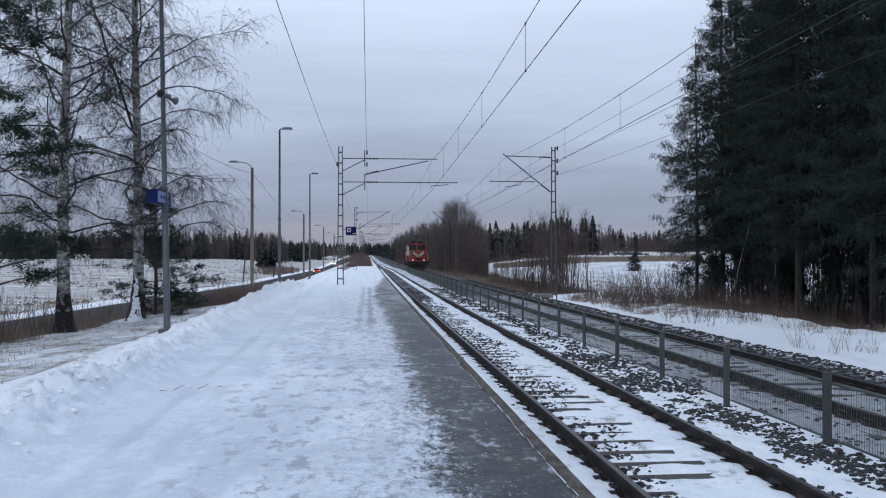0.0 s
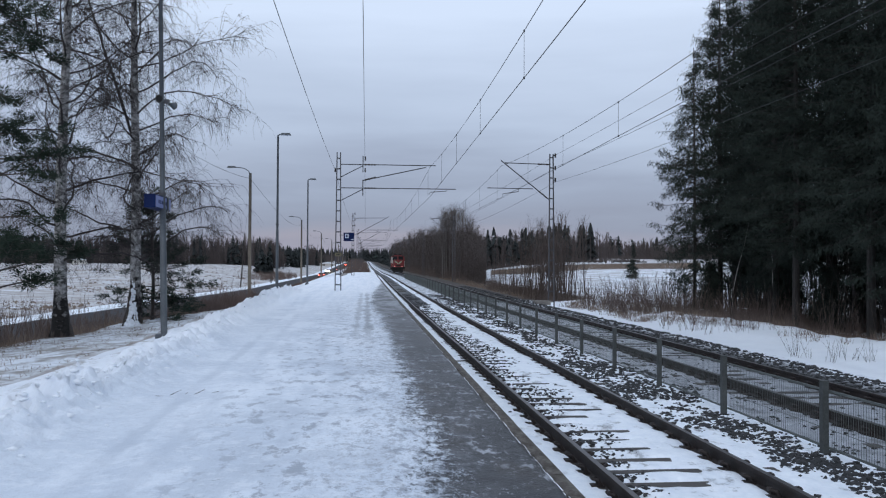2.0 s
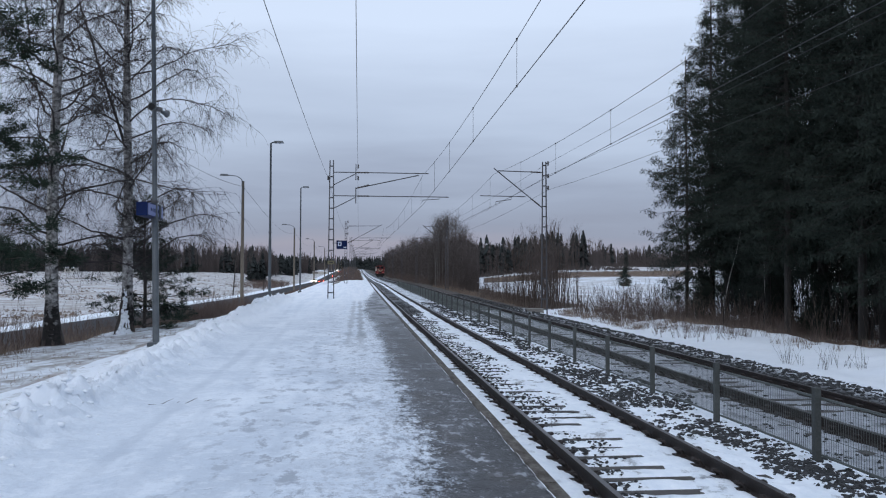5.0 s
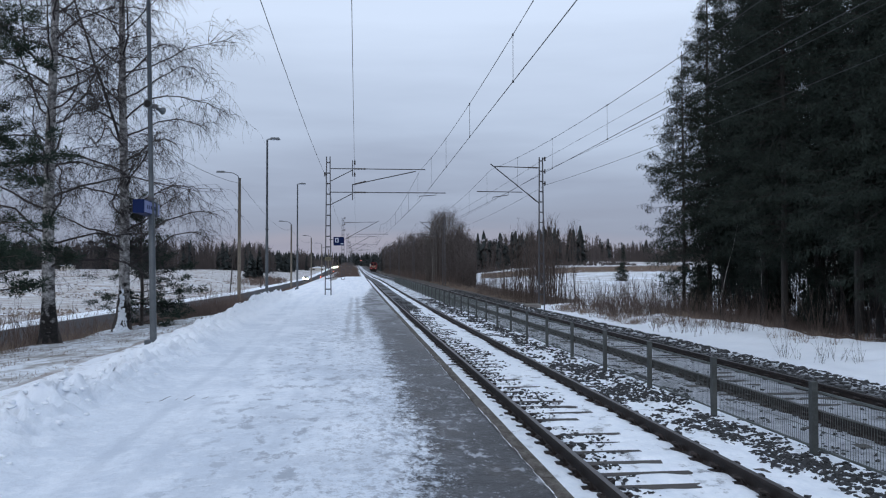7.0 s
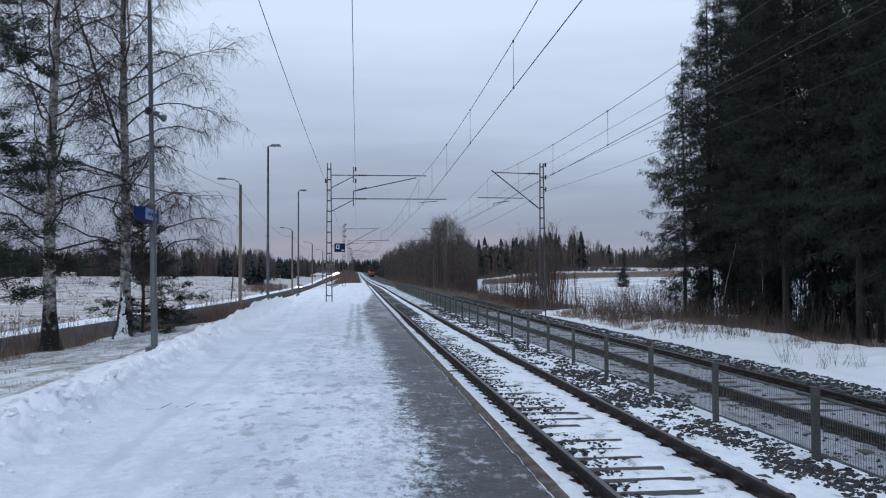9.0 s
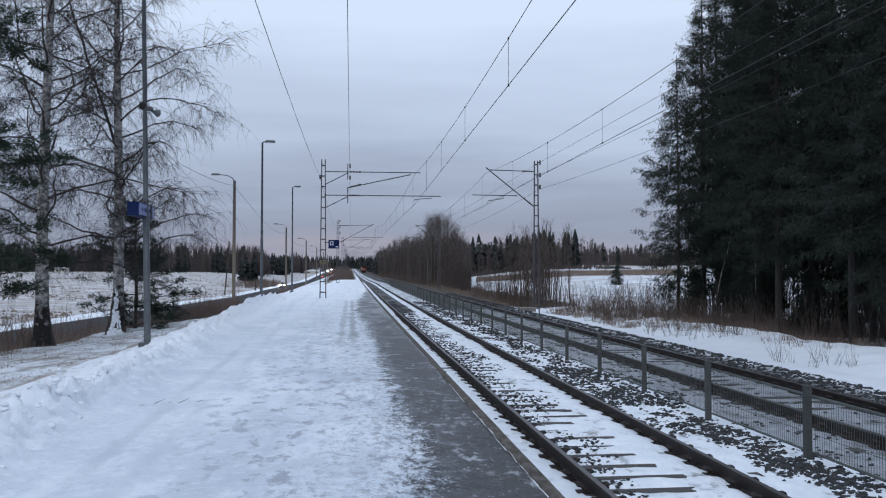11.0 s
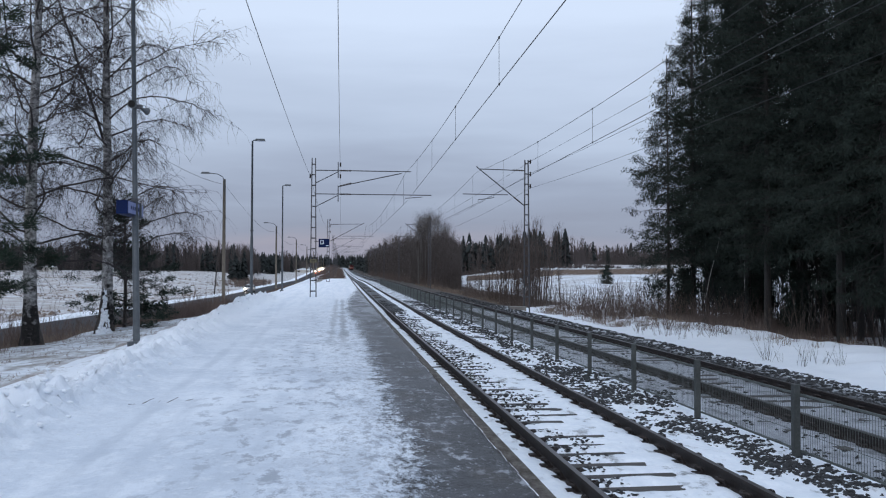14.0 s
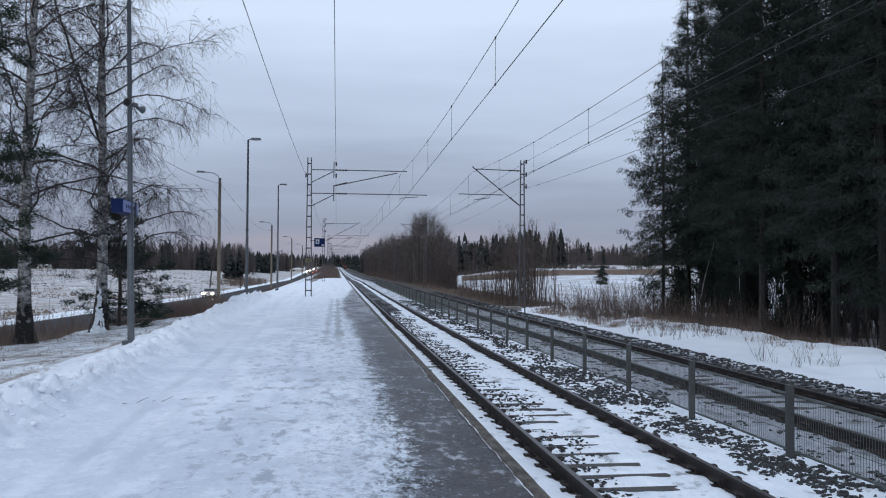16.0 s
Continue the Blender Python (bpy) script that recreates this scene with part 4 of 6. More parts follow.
# ---- poles, lamps and signs on the platform ----
def make_platform_lamp(y, x=-4.35, lean=0.0):
    z = platform_height(x, y) - 0.05
    h = 8.60 - z
    th = thing("platform_lamp", pose(x, y, z, 0, lean, 0), "tall grey tapered steel lamp post on the snowy platform", "lamp post", "platform lamps")
    part("pole", Geo().tube([(0, 0, 0), (0, 0, 3.0), (0, 0, 3.05), (0, 0, h)], [0.075, 0.07, 0.058, 0.045], 10), galv, th, smooth=True)
    b = Geo()
    b.box((-0.02, -0.05, 0.07), (0.26, 0.30, 0.14))
    part("base_shoe", b, galv, th)
    part("arm", Geo().tube([(0, 0, h - 0.05), (0.05, 0, h + 0.03), (0.22, 0, h + 0.05)], 0.03, 6), galv, th)
    head = Geo()
    head.box((0.38, 0, h + 0.06), (0.52, 0.2, 0.10), taper=0.8)
    lamp_head = part("lamp_head", head, galv, th)
    part("lens", Geo().box((0.40, 0, h), (0.36, 0.15, 0.02)), sign_white, lamp_head)
    part("strap", Geo().tube([(0, 0, 3.3), (0, 0, 3.36)], 0.085, 8), mast_steel, th)
    return th


make_platform_lamp(19.2, -4.56, -1.2)
for y in (41.2, 62.4):
    make_platform_lamp(y, -4.38)


def make_name_sign():
    th = thing("station_sign", pose(-4.70, 19.2, 3.53), "blue station name sign box with pale faces on the lamp post", "sign")
    part("box", Geo().box((-0.03, -0.02, 0), (0.24, 1.4, 0.30)), sign_blue, th)
    part("name_face", Geo().box((0.096, -0.02, 0), (0.012, 1.34, 0.25)), sign_pale, th)
    for k, w in enumerate((0.10, 0.08, 0.11, 0.07, 0.10, 0.09)):
        part("letter_bar", Geo().box((0.104, -0.45 + k * 0.16, 0), (0.006, w * 0.8, 0.08)), sign_blue, th)
    part("bracket", Geo().box((0.115, 0.3, 0), (0.05, 0.08, 0.32)), galv, th)
    sp = thing("loudspeaker", pose(-4.56, 19.15, 5.85), "grey horn loudspeaker pair clamped to the lamp post", "loudspeaker")
    front = part("horn", Geo().tube([(-0.04, 0.05, 0.02), (-0.07, -0.04, 0.02), (-0.09, -0.12, 0.02), (-0.10, -0.22, 0.02)], [0.04, 0.045, 0.065, 0.10], 16), galv, sp, smooth=True)
    part("horn_mouth", Geo().tube([(-0.10, -0.222, 0.02), (-0.10, -0.228, 0.02)], [0.078, 0.072], 16), loco_black, front)
    part("horn", Geo().tube([(0.05, 0.02, -0.05), (0.10, 0.08, -0.06), (0.15, 0.16, -0.07)], [0.035, 0.05, 0.09], 14), galv, sp, smooth=True)
    part("clamp", Geo().box((0, 0, 0), (0.14, 0.14, 0.08)), mast_steel, sp)
    # platform sign by the mast
    ts = thing("platform_sign", pose(-1.00, 48.45, 3.70 + grade(48.5)), "blue platform number sign fixed to the mast", "sign")
    part("panel", Geo().box((0, 0, 0), (0.62, 0.10, 0.50)), sign_blue, ts)
    part("number_panel", Geo().box((-0.12, -0.055, 0.05), (0.20, 0.012, 0.24)), sign_white, ts)
    part("number_mark", Geo().box((-0.12, -0.064, 0.05), (0.10, 0.008, 0.15)), sign_blue, ts)
    part("strip", Geo().box((0.19, -0.055, -0.15), (0.16, 0.012, 0.05)), sign_white, ts)
    part("bracket", Geo().box((-0.40, 0.0, 0.1), (0.3, 0.04, 0.04)), mast_steel, ts)
    ys = thing("warning_plate", pose(-1.62, 48.41, 2.66 + grade(48.5)), "small yellow warning plate on the mast", "sign")
    part("plate", Geo().box((0, 0, 0), (0.38, 0.02, 0.20)), sign_yellow, ys)
    part("mark", Geo().box((0, -0.014, 0), (0.22, 0.006, 0.05)), dark_wire, ys)


make_name_sign()


def make_road_lamp(x, y):
    z = land(x, y) - 0.2
    th = thing("street_lamp", pose(x, y, z), "wooden street lamp pole with a curved steel arm", "street lamp", "road lamps")
    h = 8.47 - 0.8 * step(60, 100, y) + grade(y) * 0.5 - z
    part("pole", Geo().tube([(0, 0, 0), (0, 0, h * 0.5), (0, 0, h)], [0.13, 0.115, 0.095], 10), pole_wood, th, smooth=True)
    part("arm", Geo().tube([(0.0, -0.1, h - 0.9), (0, -0.1, h - 0.15), (-0.10, -0.1, h + 0.14), (-0.42, -0.1, h + 0.33), (-1.0, -0.1, h + 0.40)], 0.03, 6), galv, th)
    part("lamp_head", Geo().box((-1.26, -0.1, h + 0.41), (0.62, 0.22, 0.12), taper=0.75), galv, th)
    part("crossbar", Geo().box((0, -0.02, h - 0.3), (0.10, 0.36, 0.08)), pole_wood, th)
    return th


ROAD_LAMPS = [58.0 + 46 * k for k in range(8)]
for y in ROAD_LAMPS:
    make_road_lamp(-8.05, y)
cable = thing("overhead_cable", label="thin dark cable slung between the wooden lamp poles", category="overhead wire")
for a, b in zip([12.0] + ROAD_LAMPS, ROAD_LAMPS):
    pts = [(-8.05, a + (b - a) * i / 10, 8.1 - 1.0 * step(60, 100, a + (b - a) * i / 10) + grade(a + (b - a) * i / 10) * 0.5 - 0.9 * 4 * (i / 10) * (1 - i / 10)) for i in range(11)]
    part("span", Geo().tube(pts, 0.012, 4, caps=False), dark_wire, cable)

def make_cable_box(x, y):
    z = bed_height(x, y)
    th = thing("cable_box", pose(x, y, z - 0.05, 0, 0, 4), "low grey concrete cable box on the ballast shoulder", "cable box")
    part("box", Geo().box((0, 0, 0.10), (0.85, 0.6, 0.22), taper=0.97), concrete, th)
    part("lid", Geo().box((0, 0, 0.235), (0.93, 0.68, 0.05), taper=0.98), concrete, th)


make_cable_box(10.2, 46.8)

# marker stakes along the field side of the road
for x, y, h, tilt in ((-20.9, 140, 9.2, 4), (-19.8, 175, 2.6, -2), (-19.8, 215, 2.6, 1)):
    st = thing("marker_pole", pose(x, y, land(x, y) - 0.1, 0, tilt, 0), "leaning weathered wooden pole in the roadside snow", "pole", "roadside poles")
    part("shaft", Geo().tube([(0, 0, 0), (0.04, 0, h * 0.5), (0, 0, h)], [0.11, 0.10, 0.07], 7), dark_bark, st)


# ---- trees ----
def sway(rnd, d, a):
    return (d + Vector((rnd.gauss(0, a), rnd.gauss(0, a), rnd.gauss(0, a)))).normalized()


def grow(g, rnd, p, d, length, r, segs, droop, wander, n, slot):
    """One bending shoot; gives its points back."""
    pts, radii = [p.copy()], [r]
    for i in range(segs):
        bend = droop if isinstance(droop, float) else droop[0] + (droop[1] - droop[0]) * i / max(1, segs - 1)
        d = sway(rnd, d + Vector((0, 0, bend)), wander)
        p = p + d * (length / segs)
        pts.append(p.copy())
        radii.append(max(r * (1 - (i + 1) / segs * 0.8), 0.0022))
    g.tube(pts, radii, n, slot, caps=False)
    return pts, d


make_fallen_twig(-2.13, 9.9)


def birch(seed, height, r0, lean=0.0, fork=False):
    rnd = random.Random(seed)
    trunk, crown, fine = Geo(), Geo(), Geo()
    pts, radii = [], []
    n = 14
    for i in range(n + 1):
        t = i / n
        pts.append(Vector((lean * t * height * 0.1 + 0.07 * math.sin(t * 7 + seed), 0.06 * math.cos(t * 6 + seed), t * height)))
        flare = 1 + 0.55 * math.exp(-t * height / 0.35)
        radii.append(max(0.015, r0 * flare * (1 - t) ** 0.8))
    trunk.tube(pts, radii, 10)
    z = 2.2
    k = 0
    while z < height * 0.97:
        t = z / height
        i = min(int(t * n), n - 1)
        p = pts[i].lerp(pts[i + 1], t * n - i)
        a = k * 2.4 + rnd.uniform(-0.5, 0.5)
        reach = max(0.8, 4.7 - 0.046 * (z - 6.3) ** 2) * rnd.uniform(0.6, 1.08)
        d = Vector((math.cos(a), math.sin(a), rnd.uniform(-0.05, 0.40) + 0.55 * t)).normalized()
        limb, dl = grow(crown, rnd, p, d, reach, 0.019 + 0.022 * (1 - t), 9, (0.10, -0.20), 0.18, 5, 0)
        for j in range(int(2 + reach * 6.5)):
            f = rnd.uniform(0.0, 1.0) ** 0.6
            q = limb[min(int(f * 9), 9)]
            side = Vector((rnd.gauss(0, 1), rnd.gauss(0, 1), rnd.uniform(-0.2, 0.6))).normalized()
            sub, ds = grow(crown, rnd, q, (dl + side * 1.1).normalized(), reach * rnd.uniform(0.16, 0.36), 0.009, 4, (0.08, -0.2), 0.22, 3, 0)
            for _ in range(9):
                s = sub[rnd.randrange(1, 5)]
                dd = (ds * 0.5 + Vector((rnd.gauss(0, 0.5), rnd.gauss(0, 0.5), -0.25))).normalized()
                grow(fine, rnd, s, dd, rnd.uniform(0.25, 0.9), 0.0048, 4, -0.26, 0.26, 3, 0)
        z += rnd.uniform(0.18, 0.34)
        k += 1
    return trunk, crown, fine


def make_birch(x, y, seed, height, r0, label, snowy=False):
    z = land(x, y) - 0.08
    th = thing("birch_tree", pose(x, y, z), label, "tree", "birches by the platform")
    trunk, crown, fine = birch(seed, height, r0)
    part("trunk", trunk, birch_bark, th, "black and white birch bark trunk", smooth=True)
    part("crown", crown, twig, th)
    tagged(part("twig_spray", fine, twig, th), kind="stuff")
    rnd = random.Random(seed)
    roots = Geo()
    for k in range(6):
        a = k * 1.05 + rnd.uniform(-0.2, 0.2)
        roots.tube([(0.11 * math.cos(a), 0.11 * math.sin(a), 1.15), (0.135 * math.cos(a), 0.135 * math.sin(a), 0.6), (r0 * 1.15 * math.cos(a), r0 * 1.15 * math.sin(a), 0.22), (r0 * 2.0 * math.cos(a), r0 * 2.0 * math.sin(a), -0.05)], [0.03, 0.075, 0.11, 0.05], 7)
    part("root_flare", roots, dark_bark, th, smooth=True)
    if snowy:
        # a long side stem leaning away from the trunk
        arm, spray = Geo(), Geo()
        pts, d = grow(arm, rnd, Vector((-0.05, -0.05, 6.3)), Vector((-0.30, -0.12, 1.0)).normalized(), 9.0, 0.052, 12, 0.01, 0.06, 7, 0)
        for k in range(46):
            q = pts[rnd.randrange(3, 13)]
            b = rnd.uniform(0, 6.283)
            sub, ds = grow(arm, rnd, q, Vector((math.cos(b), math.sin(b), rnd.uniform(0.1, 0.9))).normalized(), rnd.uniform(0.7, 1.9), 0.014, 5, (0.05, -0.25), 0.2, 3, 0)
            for _ in range(7):
                grow(spray, rnd, sub[rnd.randrange(2, 6)], (ds * 0.5 + Vector((rnd.gauss(0, 0.5), rnd.gauss(0, 0.5), -0.25))).normalized(), rnd.uniform(0.3, 0.9), 0.0048, 3, -0.24, 0.28, 3, 0)
        part("side_stem", arm, twig, th)
        tagged(part("twig_spray", spray, twig, th), kind="stuff")
        cling = Geo()
        for k in range(170):
            up = 1.5 * rnd.random() ** 1.5
            a = -math.pi / 2 + 0.25 + rnd.uniform(-0.75, 0.75) * (1 - 0.5 * up)
            size = rnd.uniform(0.025, 0.065) * (1.25 - 0.6 * up)
            rr = r0 * (0.97 + 1.0 * math.exp(-up / 0.30))
            v, f = lump(rnd)
            cling.add([(p.x * size + rr * math.cos(a), p.y * size * 0.6 + rr * math.sin(a), p.z * size * 1.3 + up + 0.05) for p in v], f)
        tagged(part("snow_cling", cling, snow, th, "snow plastered on the trunk", smooth=True), kind="stuff")
    return th


make_birch(-8.58, 24.2, 3, 17.0, 0.185, "tall bare birch with white bark and a dark rough base")
make_birch(-7.80, 28.5, 13, 19.0, 0.185, "tall bare birch with drooping twigs and snow on its trunk", True)


def needle_clump(g, rnd, c, size, count, slot=0, flat=0.7, width=0.016):
    for _ in range(count):
        d = Vector((rnd.gauss(0, 1), rnd.gauss(0, 1), rnd.gauss(0.25, 0.8))).normalized()
        p = c + Vector((d.x, d.y, d.z * flat)) * size * rnd.uniform(0.0, 0.45)
        q = p + Vector((d.x, d.y, d.z * flat)) * size * rnd.uniform(0.5, 0.75)
        s = d.cross(Vector((rnd.gauss(0, 1), rnd.gauss(0, 1), rnd.gauss(0, 1)))).normalized() * width
        m = p.lerp(q, 0.5)
        g.add([p, m + s, q, m - s], [(0, 1, 2, 3)], slot)


def make_pine(x, y, seed, height, r0, low, reach, label, dense=1.0, size=0.34):
    rnd = random.Random(seed)
    th = thing("pine_tree", pose(x, y, land(x, y) - 0.1), label, "tree")
    trunk, limbs, needles = Geo(), Geo(), Geo()
    trunk.tube([(0, 0, 0), (0.03, 0, height * 0.3), (-0.03, 0.02, height * 0.65), (0, 0, height)], [r0 * 1.25, r0, r0 * 0.7, 0.02], 9)
    z = low
    while z < height:
        t = z / height
        for k in range(rnd.randrange(2, 5)):
            a = rnd.uniform(0, 6.283)
            rr = reach * (1.05 - t * 0.75) * rnd.uniform(0.5, 1.1)
            d = Vector((math.cos(a), math.sin(a), 0.15 + 0.4 * t)).normalized()
            limb, dl = grow(limbs, rnd, Vector((0, 0, z)), d, rr, 0.028 * (1.1 - t), 5, -0.03, 0.10, 4, 0)
            for j in range(int(dense * (4 + rr * 4))):
                f = rnd.uniform(0.12, 1.0)
                q = limb[min(5, int(f * 5) + 1)]
                side = Vector((rnd.gauss(0, 1), rnd.gauss(0, 1), rnd.gauss(0.2, 0.5))).normalized()
                sub, _ = grow(limbs, rnd, q, (dl + side).normalized(), rnd.uniform(0.2, 0.5), 0.008, 2, 0.05, 0.1, 3, 0)
                needle_clump(needles, rnd, sub[-1], size, 50, 0, 0.8, 0.010)
                needle_clump(needles, rnd, sub[1], size * 0.9, 40, 0, 0.8, 0.010)
        z += rnd.uniform(0.35, 0.6) * min(1, height / 10)
    part("trunk", trunk, dark_bark, th, smooth=True)
    part("bough_frame", limbs, dark_bark, th)
    tagged(part("needles", needles, pine_needle, th), kind="stuff")
    return th


make_pine(-8.85, 20.3, 21, 14.0, 0.11, 1.6, 2.6, "dark green pine with a bare lower trunk", 0.9, 0.25)
make_pine(-7.45, 29.6, 25, 4.4, 0.06, 0.2, 2.1, "young bushy pine beside the birch", 0.5, 0.22)


def spruce_mesh(seed, height, reach, bare_to, gap, per_whorl, leaf):
    """Trunk, limbs and ragged drooping sprays of a tall spruce."""
    rnd = random.Random(seed)
    trunk, boughs = Geo(), Geo()
    trunk.tube([(0, 0, 0), (0.05, 0, height * 0.4), (0, 0, height)], [0.0075 * height, 0.0055 * height, 0.02], 8)
    z = bare_to
    while z < height - 0.2:
        t = (z - bare_to) / (height - bare_to)
        for k in range(per_whorl):
            a = rnd.uniform(0, 6.283)
            if noise.noise((math.cos(a) * 1.4, math.sin(a) * 1.4, z * (1.6 if height < 17 else 0.45) + seed)) < (-0.20 if height < 17 else -0.22 if height < 21.5 else -0.5):
                continue
            rr = max(0.3, reach * (1 - t) ** (0.7 if height > 21.5 else 0.92) * min(1, 0.35 + t * 1.6 if height < 17 else 0.45 + t * (5 if height > 21.5 else 3)) * rnd.uniform(0.35, 1.08 if height < 17 else 1.2))
            if height < 17 and height > 10:
                rr = min(2.55, 0.40 + 0.36 * (height - z)) * min(1, 0.5 + 2.5 * t) * rnd.uniform(0.4, 1.1)
            d = Vector((math.cos(a), math.sin(a), rnd.uniform(-0.45, 0.30) + 0.3 * t)).normalized()
            limb, _ = grow(boughs, rnd, Vector((0, 0, z)), d, rr, 0.026, 5, (-0.22, 0.20), 0.10, 3, 1)
            side = Vector((-math.sin(a), math.cos(a), 0))
            for j in range(max(3, int(rr * leaf))):
                f = rnd.uniform(0.22, 1.02) ** 0.8 * 5
                i = min(4, int(f))
                q = limb[i].lerp(limb[i + 1], f - i) + side * rnd.gauss(0, 0.16 + 0.10 * rr * (1 - f / 6))
                for _ in range(9):
                    v = Vector((rnd.gauss(0, 0.8), rnd.gauss(0, 0.8), rnd.gauss(-0.9, 0.7))).normalized() * rnd.uniform(0.09, 0.30)
                    w = v.cross(Vector((rnd.gauss(0, 1), rnd.gauss(0, 1), rnd.gauss(0, 1)))).normalized() * rnd.uniform(0.018, 0.046)
                    o = q + Vector((rnd.gauss(0, 0.09), rnd.gauss(0, 0.09), rnd.gauss(-0.04, 0.09)))
                    boughs.add([o - w * 0.5, o + v + w * 0.3, o + v * 0.55 - w], [(0, 1, 2)])
        z += rnd.uniform(0.7, 1.3) * gap * (1.2 - 0.4 * t)
    return trunk.mesh("trunk", spruce_bark), boughs.mesh("boughs", [spruce_needle, spruce_bark])


SPRUCES = [spruce_mesh(40 + k, *q) for k, q in enumerate(((14.9, 2.75, 0.9, 0.30, 6, 7.5), (21, 4.4, 2.4, 0.29, 7, 9.5), (25, 3.6, 3.3, 0.25, 8, 8.0), (22, 3.4, 4.1, 0.25, 8, 8.0), (3.4, 1.25, 0.15, 0.12, 7, 14), (3.6, 2.7, 0.1, 0.12, 8, 9)))]


def make_spruce(x, y, k, turn, scale, label):
    th = thing("spruce_tree", pose(x, y, land(x, y) - 0.15, 0, 0, turn), label, "tree", "spruce stand by the line")
    th.scale = (scale, scale, scale)
    t, b = SPRUCES[k]
    part("trunk", t, parent=th)
    tagged(part("foliage", b, parent=th), kind="stuff")


rnd_s = random.Random(77)
make_spruce(17.95, 43.5, 0, 0, 1.0, "tall dark spruce at the open end of the stand")
make_spruce(20.3, 45.4, 1, 120, 1.0, "tall dark spruce with a bare lower trunk")
for k, (x, y) in enumerate(((19.6, 38.5), (21.5, 41), (23.0, 45.5), (18.9, 33.6), (21.2, 36.0), (24.0, 40.0), (18.8, 29.5), (21.0, 31.5), (24.0, 34.5), (18.6, 25.6), (20.8, 27.6), (23.4, 29.6), (19.0, 21.8), (21.8, 23.4), (24.6, 25.8), (26.2, 30.5), (27.0, 36.5), (27.0, 43.0), (30.0, 33.0), (19.5, 17.5), (23.0, 19.0), (22.4, 49.0), (26.0, 50.5), (30.5, 46.0), (34.0, 40.0), (29.0, 27.0), (35.5, 34.0), (29.5, 22.5))):
    make_spruce(x + rnd_s.uniform(-0.5, 0.5), y + rnd_s.uniform(-0.6, 0.6), rnd_s.randrange(1, 4), rnd_s.uniform(0, 360), rnd_s.uniform(0.85, 1.12), "tall dark spruce in the dense stand")


for x, y, s in ((27.0, 56.0, 0.36), (35.0, 50.0, 0.40), (38.0, 36.5, 0.40), (24.6, 46.2, 0.26), (20.2, 46.5, 0.20), (23.2, 43.0, 0.22), (20.4, 34.6, 0.2), (23.0, 27.2, 0.22), (26.0, 41.0, 0.24)):
    make_spruce(x, y, 4, rnd_s.uniform(0, 360), s * 5, "low young spruce under the tall ones")


def stems(g, rnd, x, y, z, h, spread, count, r=0.012, slot=0, twiggy=4, n=3):
    """A bare bush or sapling: several rising shoots with side twigs."""
    for _ in range(count):
        a = rnd.uniform(0, 6.283)
        tilt = rnd.uniform(0.02, spread)
        d = Vector((math.cos(a) * tilt, math.sin(a) * tilt, 1)).normalized()
        hh = h * rnd.uniform(0.6, 1.1)
        segs = 4 if y < 60 else 2
        pts, dl = grow(g, rnd, Vector((x + rnd.gauss(0, 0.1), y + rnd.gauss(0, 0.1), z)), d, hh, r, segs, 0.02, 0.07, n, slot)
        for _ in range(twiggy):
            i = rnd.randrange(segs)
            q = pts[i].lerp(pts[i + 1], rnd.uniform(0.3, 1.0))
            b = rnd.uniform(0, 6.283)
            dd = Vector((math.cos(b) * 0.55, math.sin(b) * 0.55, 0.9)).normalized()
            e = q + dd * hh * rnd.uniform(0.12, 0.32)
            s = Vector((math.sin(b), -math.cos(b), 0)) * r * 0.6
            g.add([q - s, q + s, e], [(0, 1, 2)], slot)


def bush(g, rnd, x, y, z, h, count, w):
    """A low bush of thin blades."""
    for _ in range(count):
        a = rnd.uniform(0, 6.283)
        lean = rnd.uniform(0.05, 0.6)
        hh = h * rnd.uniform(0.5, 1.1)
        bx, by = x + rnd.gauss(0, 0.18), y + rnd.gauss(0, 0.18)
        g.add([(bx - w, by, z), (bx + w, by, z), (bx + math.cos(a) * lean * hh, by + math.sin(a) * lean * hh, z + hh)], [(0, 1, 2)])


def road_level(y):
    return grade(y) - road_drop(y) - 1.97


def mown(x, y, h):
    """Height of brush that is kept low on the slope above the road."""
    top = land(x, y) + h
    if y > 45 and -0.27 * y < x < -0.0195 * y:
        for lane, seen in ((-13.4, 0.60), (-17.0, 0.42)):
            f = x / lane
            if f < 1:
                top = min(top, 2.0 + (road_level(y / f) + seen - 2.0) * f)
    return max(0.08, top - land(x, y))


